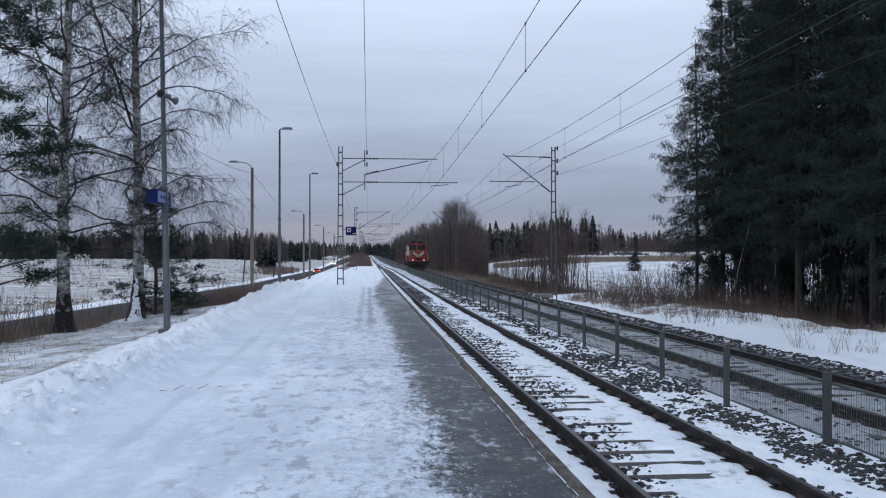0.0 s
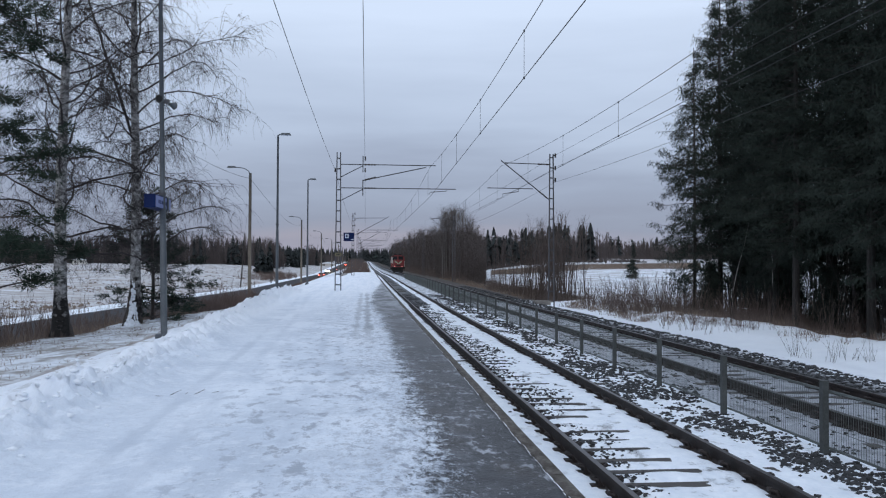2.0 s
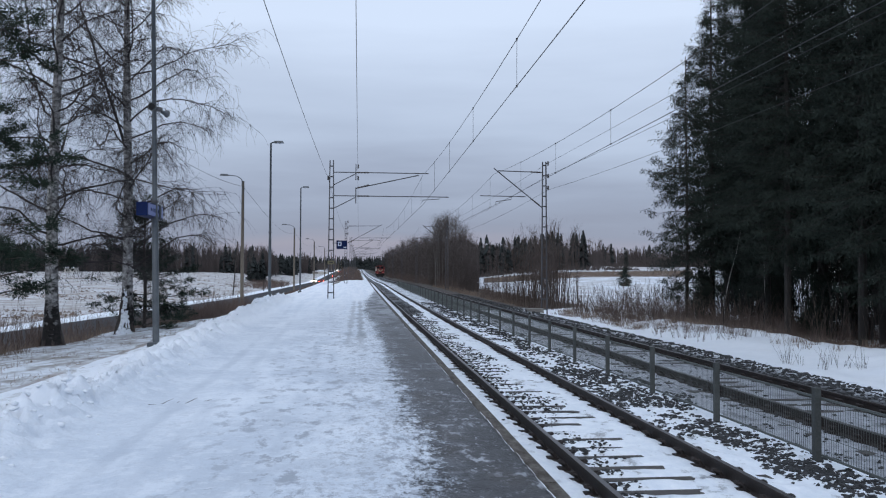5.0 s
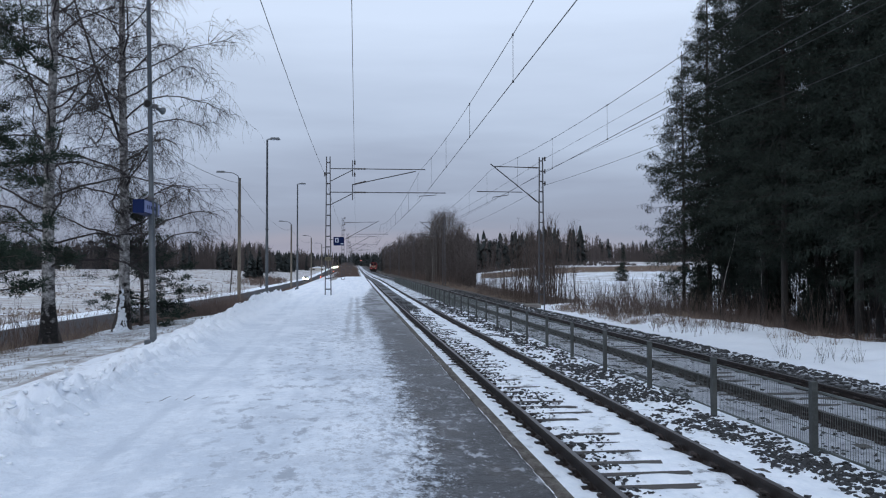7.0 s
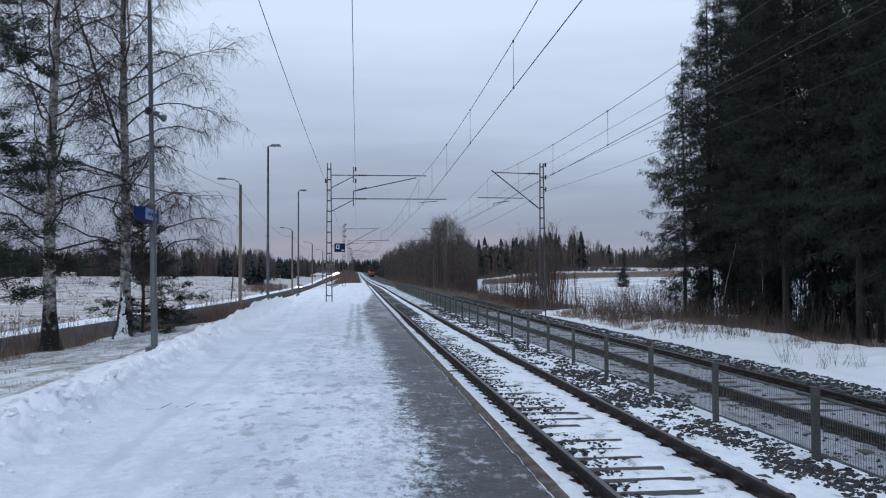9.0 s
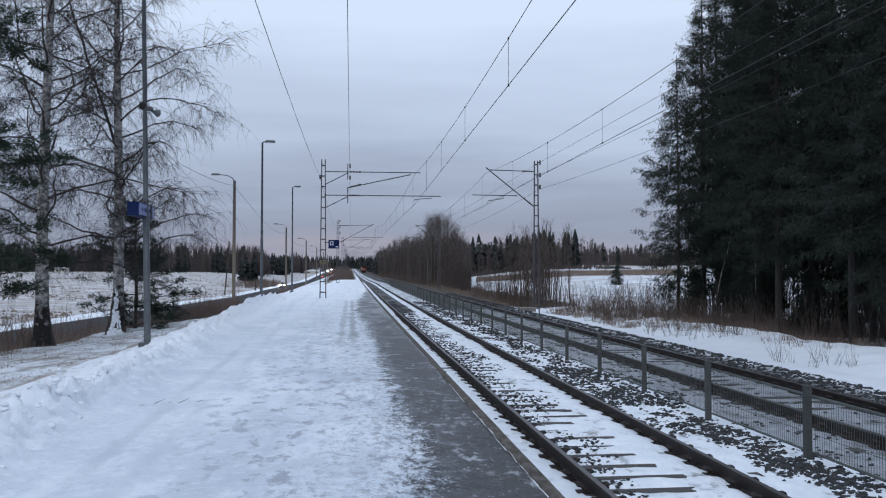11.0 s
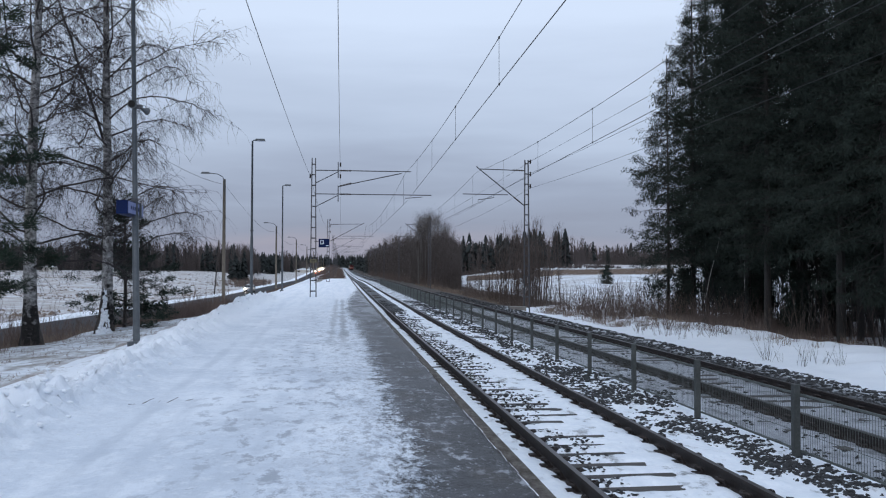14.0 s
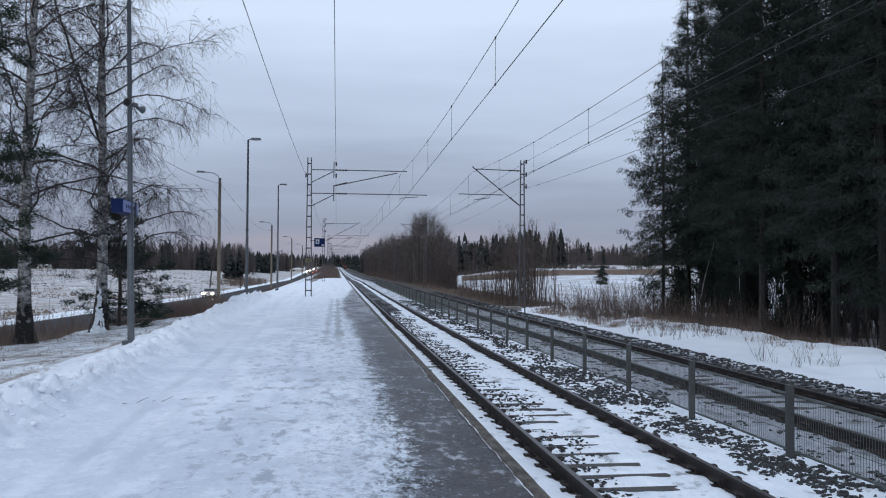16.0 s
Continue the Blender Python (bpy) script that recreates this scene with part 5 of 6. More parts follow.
def make_scrub():
    rnd = random.Random(9)
    # alder saplings beside the far mast
    g = Geo()
    for _ in range(46):
        x, y = rnd.uniform(12.4, 15.6), rnd.uniform(55, 68)
        z = land(x, y) - 0.1
        for _ in range(rnd.randrange(1, 3)):
            h = rnd.uniform(4.0, 6.3)
            lean = Vector((rnd.gauss(0, 0.06), rnd.gauss(0, 0.06), 1)).normalized()
            pts, d = grow(g, rnd, Vector((x + rnd.gauss(0, 0.15), y + rnd.gauss(0, 0.15), z)), lean, h, 0.034, 5, 0.02, 0.04, 4, 0)
            for _ in range(34):
                f = 1 - 0.72 * rnd.random() ** 0.8
                i = min(4, int(f * 5))
                q = pts[i].lerp(pts[i + 1], f * 5 - i if i < 4 else f * 5 - 4)
                a = rnd.uniform(0, 6.283)
                e = q + Vector((math.cos(a) * 0.6, math.sin(a) * 0.6, rnd.uniform(0.5, 1.2))).normalized() * rnd.uniform(0.5, 1.2)
                w = Vector((math.sin(a), -math.cos(a), 0)) * 0.010
                g.add([q - w, q + w, e], [(0, 1, 2)])
                for _ in range(3):
                    u = q.lerp(e, rnd.uniform(0.3, 0.9))
                    v = u + Vector((rnd.gauss(0, 0.6), rnd.gauss(0, 0.6), rnd.uniform(0.2, 1.2))).normalized() * rnd.uniform(0.25, 0.55)
                    g.add([u - w * 0.7, u + w * 0.7, v], [(0, 1, 2)])
    for _ in range(110):
        x, y = rnd.uniform(12.2, 15.4), rnd.uniform(55, 68)
        stems(g, rnd, x, y, land(x, y) - 0.1, rnd.uniform(1.6, 3.2), 0.12, rnd.randrange(1, 4), 0.015, 0, 8)
    for _ in range(60):
        y = rnd.uniform(66, 98)
        x = rnd.uniform(12.4, min(17.5, 0.155 * y + 2.5))
        stems(g, rnd, x, y, land(x, y) - 0.1, rnd.uniform(2.2, 4.0), 0.14, rnd.randrange(1, 4), 0.015, 0, 7)
    tagged(part("alder_saplings", g, grey_twig), "bare grey alder saplings along the embankment", "saplings", kind="stuff")
    # reddish bushes at the wood's edge
    g = Geo()
    for _ in range(290):
        x, y = rnd.uniform(13.0, 18.5), rnd.uniform(39, 50)
        stems(g, rnd, x, y, land(x, y) - 0.1, rnd.uniform(0.7, 2.1), 0.6, 5, 0.008, 0, 8)
    for _ in range(330):
        x, y = rnd.uniform(11.8, 15.2), rnd.uniform(53, 80)
        stems(g, rnd, x, y, land(x, y) - 0.1, rnd.uniform(0.4, 1.0), 0.5, 5, 0.011, 0, 4)
    for _ in range(480):
        y = rnd.uniform(14, 46)
        x = 17.4 + rnd.uniform(0, 8)
        if x > 19.5 and y < 34:
            continue
        stems(g, rnd, x, y, land(x, y) - 0.1, rnd.uniform(0.5, 2.0), 0.4, 5, 0.009, 0, 5)
    for _ in range(190):
        x, y = rnd.uniform(12.8, 17.0), rnd.uniform(29, 45)
        if noise.noise((x * 0.4, y * 0.25, 3.3)) > -0.1:
            stems(g, rnd, x, y, land(x, y) - 0.06, rnd.uniform(0.3, 1.1), 0.7, 5, 0.006, 0, 7)
    for _ in range(3200):
        y = rnd.uniform(13, 47)
        x = 17.0 + rnd.uniform(0, 1) * 7
        if y < 34 and (x > 19.3 or y < 29 and rnd.random() < 0.55):
            continue
        bush(g, rnd, x, y, land(x, y) - 0.1, rnd.uniform(0.25, 0.8) * (0.7 + 0.12 * (x - 17)), 8, 0.010)
    dead = Geo()
    for _ in range(330):
        x = rnd.uniform(19.5, 36)
        y = rnd.uniform(26, 58)
        if y > 53 and x < 24:
            continue
        stems(dead, rnd, x, y, land(x, y) - 0.1, rnd.uniform(2.0, 4.6), 0.10, rnd.randrange(1, 3), 0.030, 0, 16, 4)
    tagged(part("dead_stems", dead, spruce_bark), "thin dead stems and twigs inside the spruce stand", "stems", kind="stuff")
    tagged(part("undergrowth", g, red_twig), "reddish brown bare undergrowth at the foot of the spruces", "undergrowth", kind="stuff")
    # sparse twigs on the snow bank
    g = Geo()
    for _ in range(26):
        cx, cy = rnd.uniform(12.2, 17.0), rnd.uniform(15, 44)
        for _ in range(rnd.randrange(1, 5)):
            x, y = cx + rnd.gauss(0, 0.2), cy + rnd.gauss(0, 0.3)
            stems(g, rnd, x, y, land(x, y) - 0.05, rnd.uniform(0.25, 0.95), 0.6, rnd.randrange(2, 6), 0.006, 0, 5)
    tagged(part("snowbank_twigs", g, twig), "thin dark twigs standing in the snow bank", "twigs", kind="stuff")
    # dry grass
    g = Geo()
    spots = [(rnd.uniform(12.2, 15.5), rnd.uniform(34, 52)) for _ in range(150)] + [(rnd.uniform(-10.6, -8.7), rnd.uniform(12, 34)) for _ in range(200)] + [(rnd.uniform(-8.8, -6), rnd.uniform(34, 60)) for _ in range(120)] + [(rnd.uniform(11.6, 13.5), rnd.uniform(60, 130)) for _ in range(150)] + [(rnd.uniform(12.4, 16.8), rnd.uniform(17, 40)) for _ in range(16)] + [(rnd.uniform(14.8, 17.2), rnd.uniform(24, 44)) for _ in range(40)]
    for x, y in spots:
        z = land(x, y)
        for _ in range(18):
            bx, by = x + rnd.gauss(0, 0.16), y + rnd.gauss(0, 0.16)
            h = rnd.uniform(0.10, 0.42)
            dx, dy = rnd.gauss(0, 0.12), rnd.gauss(0, 0.12)
            w = 0.004 + y * 0.00012
            g.add([(bx - w, by, z - 0.02), (bx + w, by, z - 0.02), (bx + dx, by + dy, z + h)], [(0, 1, 2)])
    for _ in range(260):
        x, y = rnd.uniform(-9.0, -5.4), rnd.uniform(9, 36)
        z = land(x, y) if x < -5.3 else platform_height(x, y)
        for _ in range(10):
            bx, by = x + rnd.gauss(0, 0.12), y + rnd.gauss(0, 0.12)
            g.add([(bx - 0.006, by, z - 0.02), (bx + 0.006, by, z - 0.02), (bx + rnd.gauss(0, 0.06), by + rnd.gauss(0, 0.06), z + rnd.uniform(0.02, 0.10))], [(0, 1, 2)])
    # stubble and rough grass on the open fields
    for _ in range(3800):
        y = 55 * math.exp(rnd.uniform(0, math.log(6.2)))
        x = rnd.uniform(-1.0, -0.06) * y
        if -23.5 + road_shift(y) < x < 0 or 0 < x < 22:
            continue
        if noise.noise((x * 0.012, y * 0.035, 7.7)) + 0.6 * noise.noise((x * 0.05, y * 0.12, 1.7)) < -0.02:
            continue
        z = land(x, y)
        for _ in range(5):
            bx, by = x + rnd.gauss(0, 1.4), y + rnd.gauss(0, 0.7)
            h = rnd.uniform(0.05, 0.15)
            w = 0.10 + y * 0.0012
            g.add([(bx - w, by, z - 0.1), (bx + w, by, z - 0.1), (bx + rnd.gauss(0, 0.1), by + 0.1, z + h)], [(0, 1, 2)])
    tagged(part("dry_grass", g, dry_grass), "pale dry grass tufts sticking out of the snow", "grass", kind="stuff")
    # reeds across the meadow, and a brown stand at the bank's foot
    g = Geo()
    for _ in range(5200):
        y = rnd.uniform(180, 212)
        x = rnd.uniform(0.155, 0.42) * y
        bush(g, rnd, x, y, land(x, y) - 0.1, rnd.uniform(0.4, 0.9), 5, 0.035)
    tagged(part("reeds", g, dry_grass), "band of dry brown reeds across the snowy meadow", "reeds", kind="stuff")
    # brown brush between platform and road, and past the platform's end
    g = Geo()
    for _ in range(420):
        y = 14 * math.exp(rnd.uniform(0, math.log(30)))
        x = rnd.uniform(-10.6, -9.2) if y < 36 else rnd.uniform(-9.6, -6.0) if y < 140 else rnd.uniform(-10.9, -1.5)
        stems(g, rnd, x, y, land(x, y) - 0.1, mown(x, y, rnd.uniform(0.8, 1.6) * (1 + 0.5 * step(34, 50, y))), 0.5, 6, 0.008 + y * 0.00006, 0, 4)
    for _ in range(1500):
        y = 139 * math.exp(rnd.uniform(0, math.log(4.2)))
        x = rnd.uniform(-10.8, 0.6)
        tall = rnd.uniform(0.9, 2.4) * (1 + 0.5 * step(200, 400, y))
        stems(g, rnd, x, y, land(x, y) - 0.1, mown(x, y, tall), 0.4, 5, 0.012 + y * 0.00006, 0, 4)
    for _ in range(5200):
        y = 34 * math.exp(rnd.uniform(0, math.log(4.2)))
        x = rnd.uniform(-9.8, -5.9)
        bush(g, rnd, x, y, land(x, y) - 0.1, mown(x, y, rnd.uniform(0.5, 1.25)), 9, 0.007 + y * 0.0001)
    # shrubs behind the trees, and brown clumps beyond the road
    for _ in range(420):
        y = rnd.uniform(15, 36)
        x = rnd.uniform(-12.5, -9.0)
        stems(g, rnd, x, y, land(x, y) - 0.1, rnd.uniform(0.6, 1.6), 0.5, 5, 0.007, 0, 7)
    for _ in range(900):
        y = rnd.uniform(215, 330)
        x = -rnd.uniform(0.082, 0.118) * y - rnd.random() ** 2 * 8
        if x < -19.6:
            stems(g, rnd, x, y, land(x, y) - 0.1, rnd.uniform(0.6, 1.7), 0.5, 5, 0.02, 0, 4)
    for _ in range(700):
        y = rnd.uniform(250, 350)
        x = -rnd.uniform(0.1, 0.5) * y
        if noise.noise((x * 0.03, y * 0.06, 8.4)) > 0.0:
            stems(g, rnd, x, y, land(x, y) - 0.1, rnd.uniform(0.4, 1.3), 0.6, 4, 0.02, 0, 3)
    for _ in range(500):
        y = rnd.uniform(60, 200)
        x = -21 + road_shift(y) - rnd.random() ** 3 * 30
        if noise.noise((x * 0.05, y * 0.03, 4.4)) > -0.05:
            stems(g, rnd, x, y, land(x, y) - 0.1, rnd.uniform(0.3, 1.0), 0.6, 5, 0.010 + y * 0.00006, 0, 3)
    tagged(part("verge_brush", g, dark_brush), "low brown brush on the verge below the platform", "brush", kind="stuff")


make_scrub()


def make_sapling(x, y, seed, height):
    """A thin pale birch at the edge of the spruces."""
    rnd = random.Random(seed)
    th = thing("birch_sapling", pose(x, y, land(x, y) - 0.1), "thin pale birch sapling before the dark spruces", "tree", "birch saplings")
    stem, twigs = Geo(), Geo()
    pts, d = grow(stem, rnd, Vector((0, 0, 0)), Vector((0.05, 0, 1)), height, 0.022, 8, 0.01, 0.06, 6, 0)
    for _ in range(26):
        f = rnd.uniform(0.3, 1.0) * 8
        i = min(7, int(f))
        a = rnd.uniform(0, 6.283)
        grow(twigs, rnd, pts[i].lerp(pts[i + 1], f - i), Vector((math.cos(a), math.sin(a), 0.8)).normalized(), rnd.uniform(0.3, 0.9), 0.006, 3, -0.05, 0.12, 3, 0)
    part("stem", stem, birch_bark, th, smooth=True)
    part("twigs", twigs, twig, th)


make_sapling(17.3, 37.6, 3, 5.0)
make_sapling(18.6, 36.2, 9, 4.2)


def make_thicket():
    """Bare birch and alder wood along the fenced-off track."""
    rnd = random.Random(31)
    g, low, crown = Geo(), Geo(), Geo()

    def tree(geo, x, y, h, shoots, lift):
        z = land(x, y) - 0.2
        pts, d = grow(geo, rnd, Vector((x, y, z)), Vector((rnd.gauss(0, 0.03), rnd.gauss(0, 0.03), 1)), h * 0.86, 0.030 + y * 0.00006, 5, 0.02, 0.03, 3, 0)
        thin = 0.004 + y * 0.000045
        for _ in range(shoots):
            f = 1 - rnd.random() ** 1.3 * 0.94
            q = pts[min(4, int(f * 5))].lerp(pts[min(5, int(f * 5) + 1)], f * 5 % 1)
            b = rnd.uniform(0, 6.283)
            dd = Vector((math.cos(b) * 0.55, math.sin(b) * 0.55, rnd.uniform(0.35, 1.2) * lift)).normalized()
            ln = h * rnd.uniform(0.07, 0.19)
            e = q + dd * ln
            s = Vector((math.sin(b), -math.cos(b), 0)) * thin
            geo.add([q - s, q + s, e], [(0, 1, 2)], 0)
            for _ in range(3):
                u = q.lerp(e, rnd.uniform(0.2, 0.9))
                v = u + Vector((rnd.gauss(0, 0.6), rnd.gauss(0, 0.6), rnd.uniform(0.1, 1.3))).normalized() * ln * rnd.uniform(0.3, 0.55)
                geo.add([u - s * 0.8, u + s * 0.8, v], [(0, 1, 2)], 0)

    for _ in range(1150):
        y = 96 * math.exp(rnd.uniform(0, math.log(4.8)))
        x = 13.4 + rnd.uniform(0, 1) ** 1.3 * min(0.140 * y - 13.4 + 0.8, 12 + 0.02 * y)
        h = rnd.uniform(7.0, 9.2) * (0.45 + 0.55 * step(96, 132, y)) * (1 + 0.5 * step(150, 240, y))
        tree(g, x, y, h, 70, 1.0)
    # a group of taller rounded birches
    pale = Geo()
    for k in range(84):
        a, q = rnd.uniform(0, 6.283), rnd.random() ** 0.5
        x, y = min(18.6, max(12.6, 15.3 + 4.4 * q * math.cos(a))), 142 + 8 * q * math.sin(a)
        h = (14.6 - 6.2 * (q * math.cos(a)) ** 2 - 1.5 * q) * rnd.uniform(0.88, 1.0)
        tree(crown, x, y, h, 140, 0.75)
        if k % 9 == 0:
            z = land(x, y - 8)
            pale.tube([(x, 132 + q * 3, z - 0.2), (x + rnd.gauss(0, 0.15), 132 + q * 3, z + h * 0.4), (x + rnd.gauss(0, 0.25), 132 + q * 3, z + h * 0.8)], [0.06, 0.045, 0.02], 5)
    tagged(part("birch_thicket", g, brown_twig), "dense bare brown birch and alder wood beside the line", "wood", kind="stuff")
    tagged(part("tall_birches", crown, pale_twig), "rounded crowns of taller bare birches in the wood", "wood", kind="stuff")
    tagged(part("birch_stems", pale, pale_bark), "pale birch stems showing in the brown wood", "wood", kind="stuff")
    for _ in range(1350):
        y = 78 * math.exp(rnd.uniform(0, math.log(5.2)))
        x = 12.2 + rnd.uniform(0, max(1.5, min(5, 0.15 * y - 11)))
        stems(low, rnd, x, y, land(x, y) - 0.1, rnd.uniform(0.25, 0.6) + rnd.uniform(0.3, 1.7) * step(90, 130, y), 0.30, 3 if y < 110 else 4, 0.009 + y * 0.00005, 0, 5)
    tagged(part("thicket_scrub", low, red_twig), "low reddish scrub at the foot of the bare wood", "scrub", kind="stuff")


make_thicket()


def fir(g, rnd, x, y, z, h, w, slot):
    """A distant spruce: ragged boughs drooping from a thin stem."""
    top = rnd.uniform(0.5, 0.8)
    g.add([(x - 0.12, y, z), (x + 0.12, y, z), (x, y, z + h)], [(0, 1, 2)], slot)
    for i in range(60):
        t = rnd.random() ** 1.1
        a = rnd.uniform(0, 6.283)
        rr = w * (1 - t) ** top * rnd.uniform(0.55, 1.15) + 0.28
        z0 = z + h * (0.05 + 0.93 * t)
        c, s = math.cos(a), math.sin(a)
        b = 0.26 * rr + 0.16
        dz = h * rnd.uniform(0.02, 0.09)
        g.add([(x - s * b, y + c * b, z0 + h * 0.05), (x + s * b, y - c * b, z0 + h * 0.05), (x + c * rr + s * b * 0.7, y + s * rr - c * b * 0.7, z0 - dz), (x + c * rr - s * b * 0.7, y + s * rr + c * b * 0.7, z0 - dz)], [(0, 1, 2, 3)], slot)


def bare(g, rnd, x, y, z, h, slot):
    """A distant leafless tree: a stem and a fan of thin limbs."""
    w = 0.07
    g.add([(x - w, y, z), (x + w, y, z), (x + 0.04, y, z + h), (x - 0.04, y, z + h)], [(0, 1, 2, 3)], slot)
    for _ in range(34):
        t = rnd.uniform(0.10, 0.95)
        a = rnd.uniform(0, 6.283)
        ln = h * rnd.uniform(0.10, 0.24)
        p = Vector((x, y, z + h * t))
        e = p + Vector((math.cos(a) * 0.5, math.sin(a) * 0.5, 0.75)) * ln
        s = Vector((0.055, 0, 0))
        g.add([p - s, p + s, e], [(0, 1, 2)], slot)


def make_far_woods():
    rnd = random.Random(55)
    g = Geo()
    for _ in range(1500):
        x = rnd.uniform(-330, -31)
        y = 370 + rnd.uniform(0, 60) + 0.25 * (x + 8) * -0.3 + 20 * noise.noise((x * 0.02, 0, 1))
        if x > -40:
            y += 160
        z = land(x, y) - 0.5
        h = rnd.uniform(8, 15)
        if rnd.random() < 0.24:
            fir(g, rnd, x, y, z, h * 0.98, h * 0.21, 0)
        else:
            bare(g, rnd, x, y, z, h, 1)
            for _ in range(3):
                bare(g, rnd, x + rnd.uniform(-3, 3), y + rnd.uniform(-2, 4), z, h * rnd.uniform(0.6, 0.95), 1)
    for _ in range(11):
        x, y = -37.5 + rnd.uniform(-3.4, 3.4), 300 + rnd.uniform(-5, 5)
        h = rnd.uniform(6.5, 10.5)
        fir(g, rnd, x, y, land(x, y) - 0.4, h, h * 0.22, 0)
    tagged(part("field_woods", g, [far_needle, far_branch]), "dark mixed wood beyond the snowy field", "wood", kind="stuff")
    g = Geo()
    for k in range(26):
        x = rnd.uniform(33, 66)
        y = 232 + rnd.uniform(0, 16)
        h = rnd.uniform(8, 11.8)
        for _ in range(2):
            fir(g, rnd, x, y, land(x, y) - 0.5, h, h * 0.22, 0)
    for _ in range(1700):
        x = rnd.uniform(30, 330)
        y = 300 + rnd.uniform(0, 60) + 14 * noise.noise((x * 0.02, 3, 1))
        if x < 75:
            y = 230 + rnd.uniform(0, 120)
        z = land(x, y) - 0.5
        h = rnd.uniform(5.5, 11.0) * (1 - 0.22 * step(60, 90, x))
        if rnd.random() < (0.16 if x < 75 else 0.06):
            fir(g, rnd, x, y, z, h * 1.15, h * 0.21, 0)
        else:
            bare(g, rnd, x, y, z, h, 1)
            for _ in range(3):
                bare(g, rnd, x + rnd.uniform(-3, 3), y + rnd.uniform(-2, 4), z, h * rnd.uniform(0.6, 0.95), 1)
    for _ in range(1500):
        x = rnd.uniform(30, 300)
        y = (228 if x < 78 else 300) + rnd.uniform(-2, 8) + 10 * noise.noise((x * 0.03, 5, 1))
        hh = rnd.uniform(0.6, 2.2)
        bush(g, rnd, x, y, land(x, y) - 0.2, hh, 10, 0.07)
        g.s[-10:] = [1] * 10
    tagged(part("meadow_woods", g, [far_needle, far_branch]), "dark mixed wood beyond the snowy meadow", "wood", kind="stuff")
    # low hill with woods where the line runs out of sight
    g = Geo()
    for _ in range(520):
        x = rnd.uniform(-260, 160)
        y = rnd.uniform(1510, 1640)
        fir(g, rnd, x, y, land(x, y) - 1, rnd.uniform(17, 27), 5.0, 0)
    for _ in range(700):
        y = 440 * math.exp(rnd.uniform(0, math.log(3.2)))
        x = rnd.uniform(14, 44) if rnd.random() < 0.5 else rnd.uniform(-75, -26) - 0.02 * y
        h = rnd.uniform(7, 12)
        fir(g, rnd, x, y, land(x, y) - 0.5, h, h * 0.25, 0)
    for _ in range(420):
        y = rnd.uniform(640, 1000)
        x = rnd.uniform(-62, -22) if rnd.random() < 0.7 else rnd.uniform(-9, -1.5)
        bare(g, rnd, x, y, land(x, y) - 0.5, rnd.uniform(5, 10) if x < -20 else rnd.uniform(3, 5), 1)
    tagged(part("horizon_woods", g, [far_needle, far_branch]), "hazy dark woods on the horizon", "wood", kind="stuff")


make_far_woods()

# single spruces in the meadow
for x, y, k, s in ((45.6, 137.0, 5, 1.0), (92.0, 275.0, 1, 0.32)):
    make_spruce(x, y, k, 30, s, "small lone spruce in the snowy meadow")


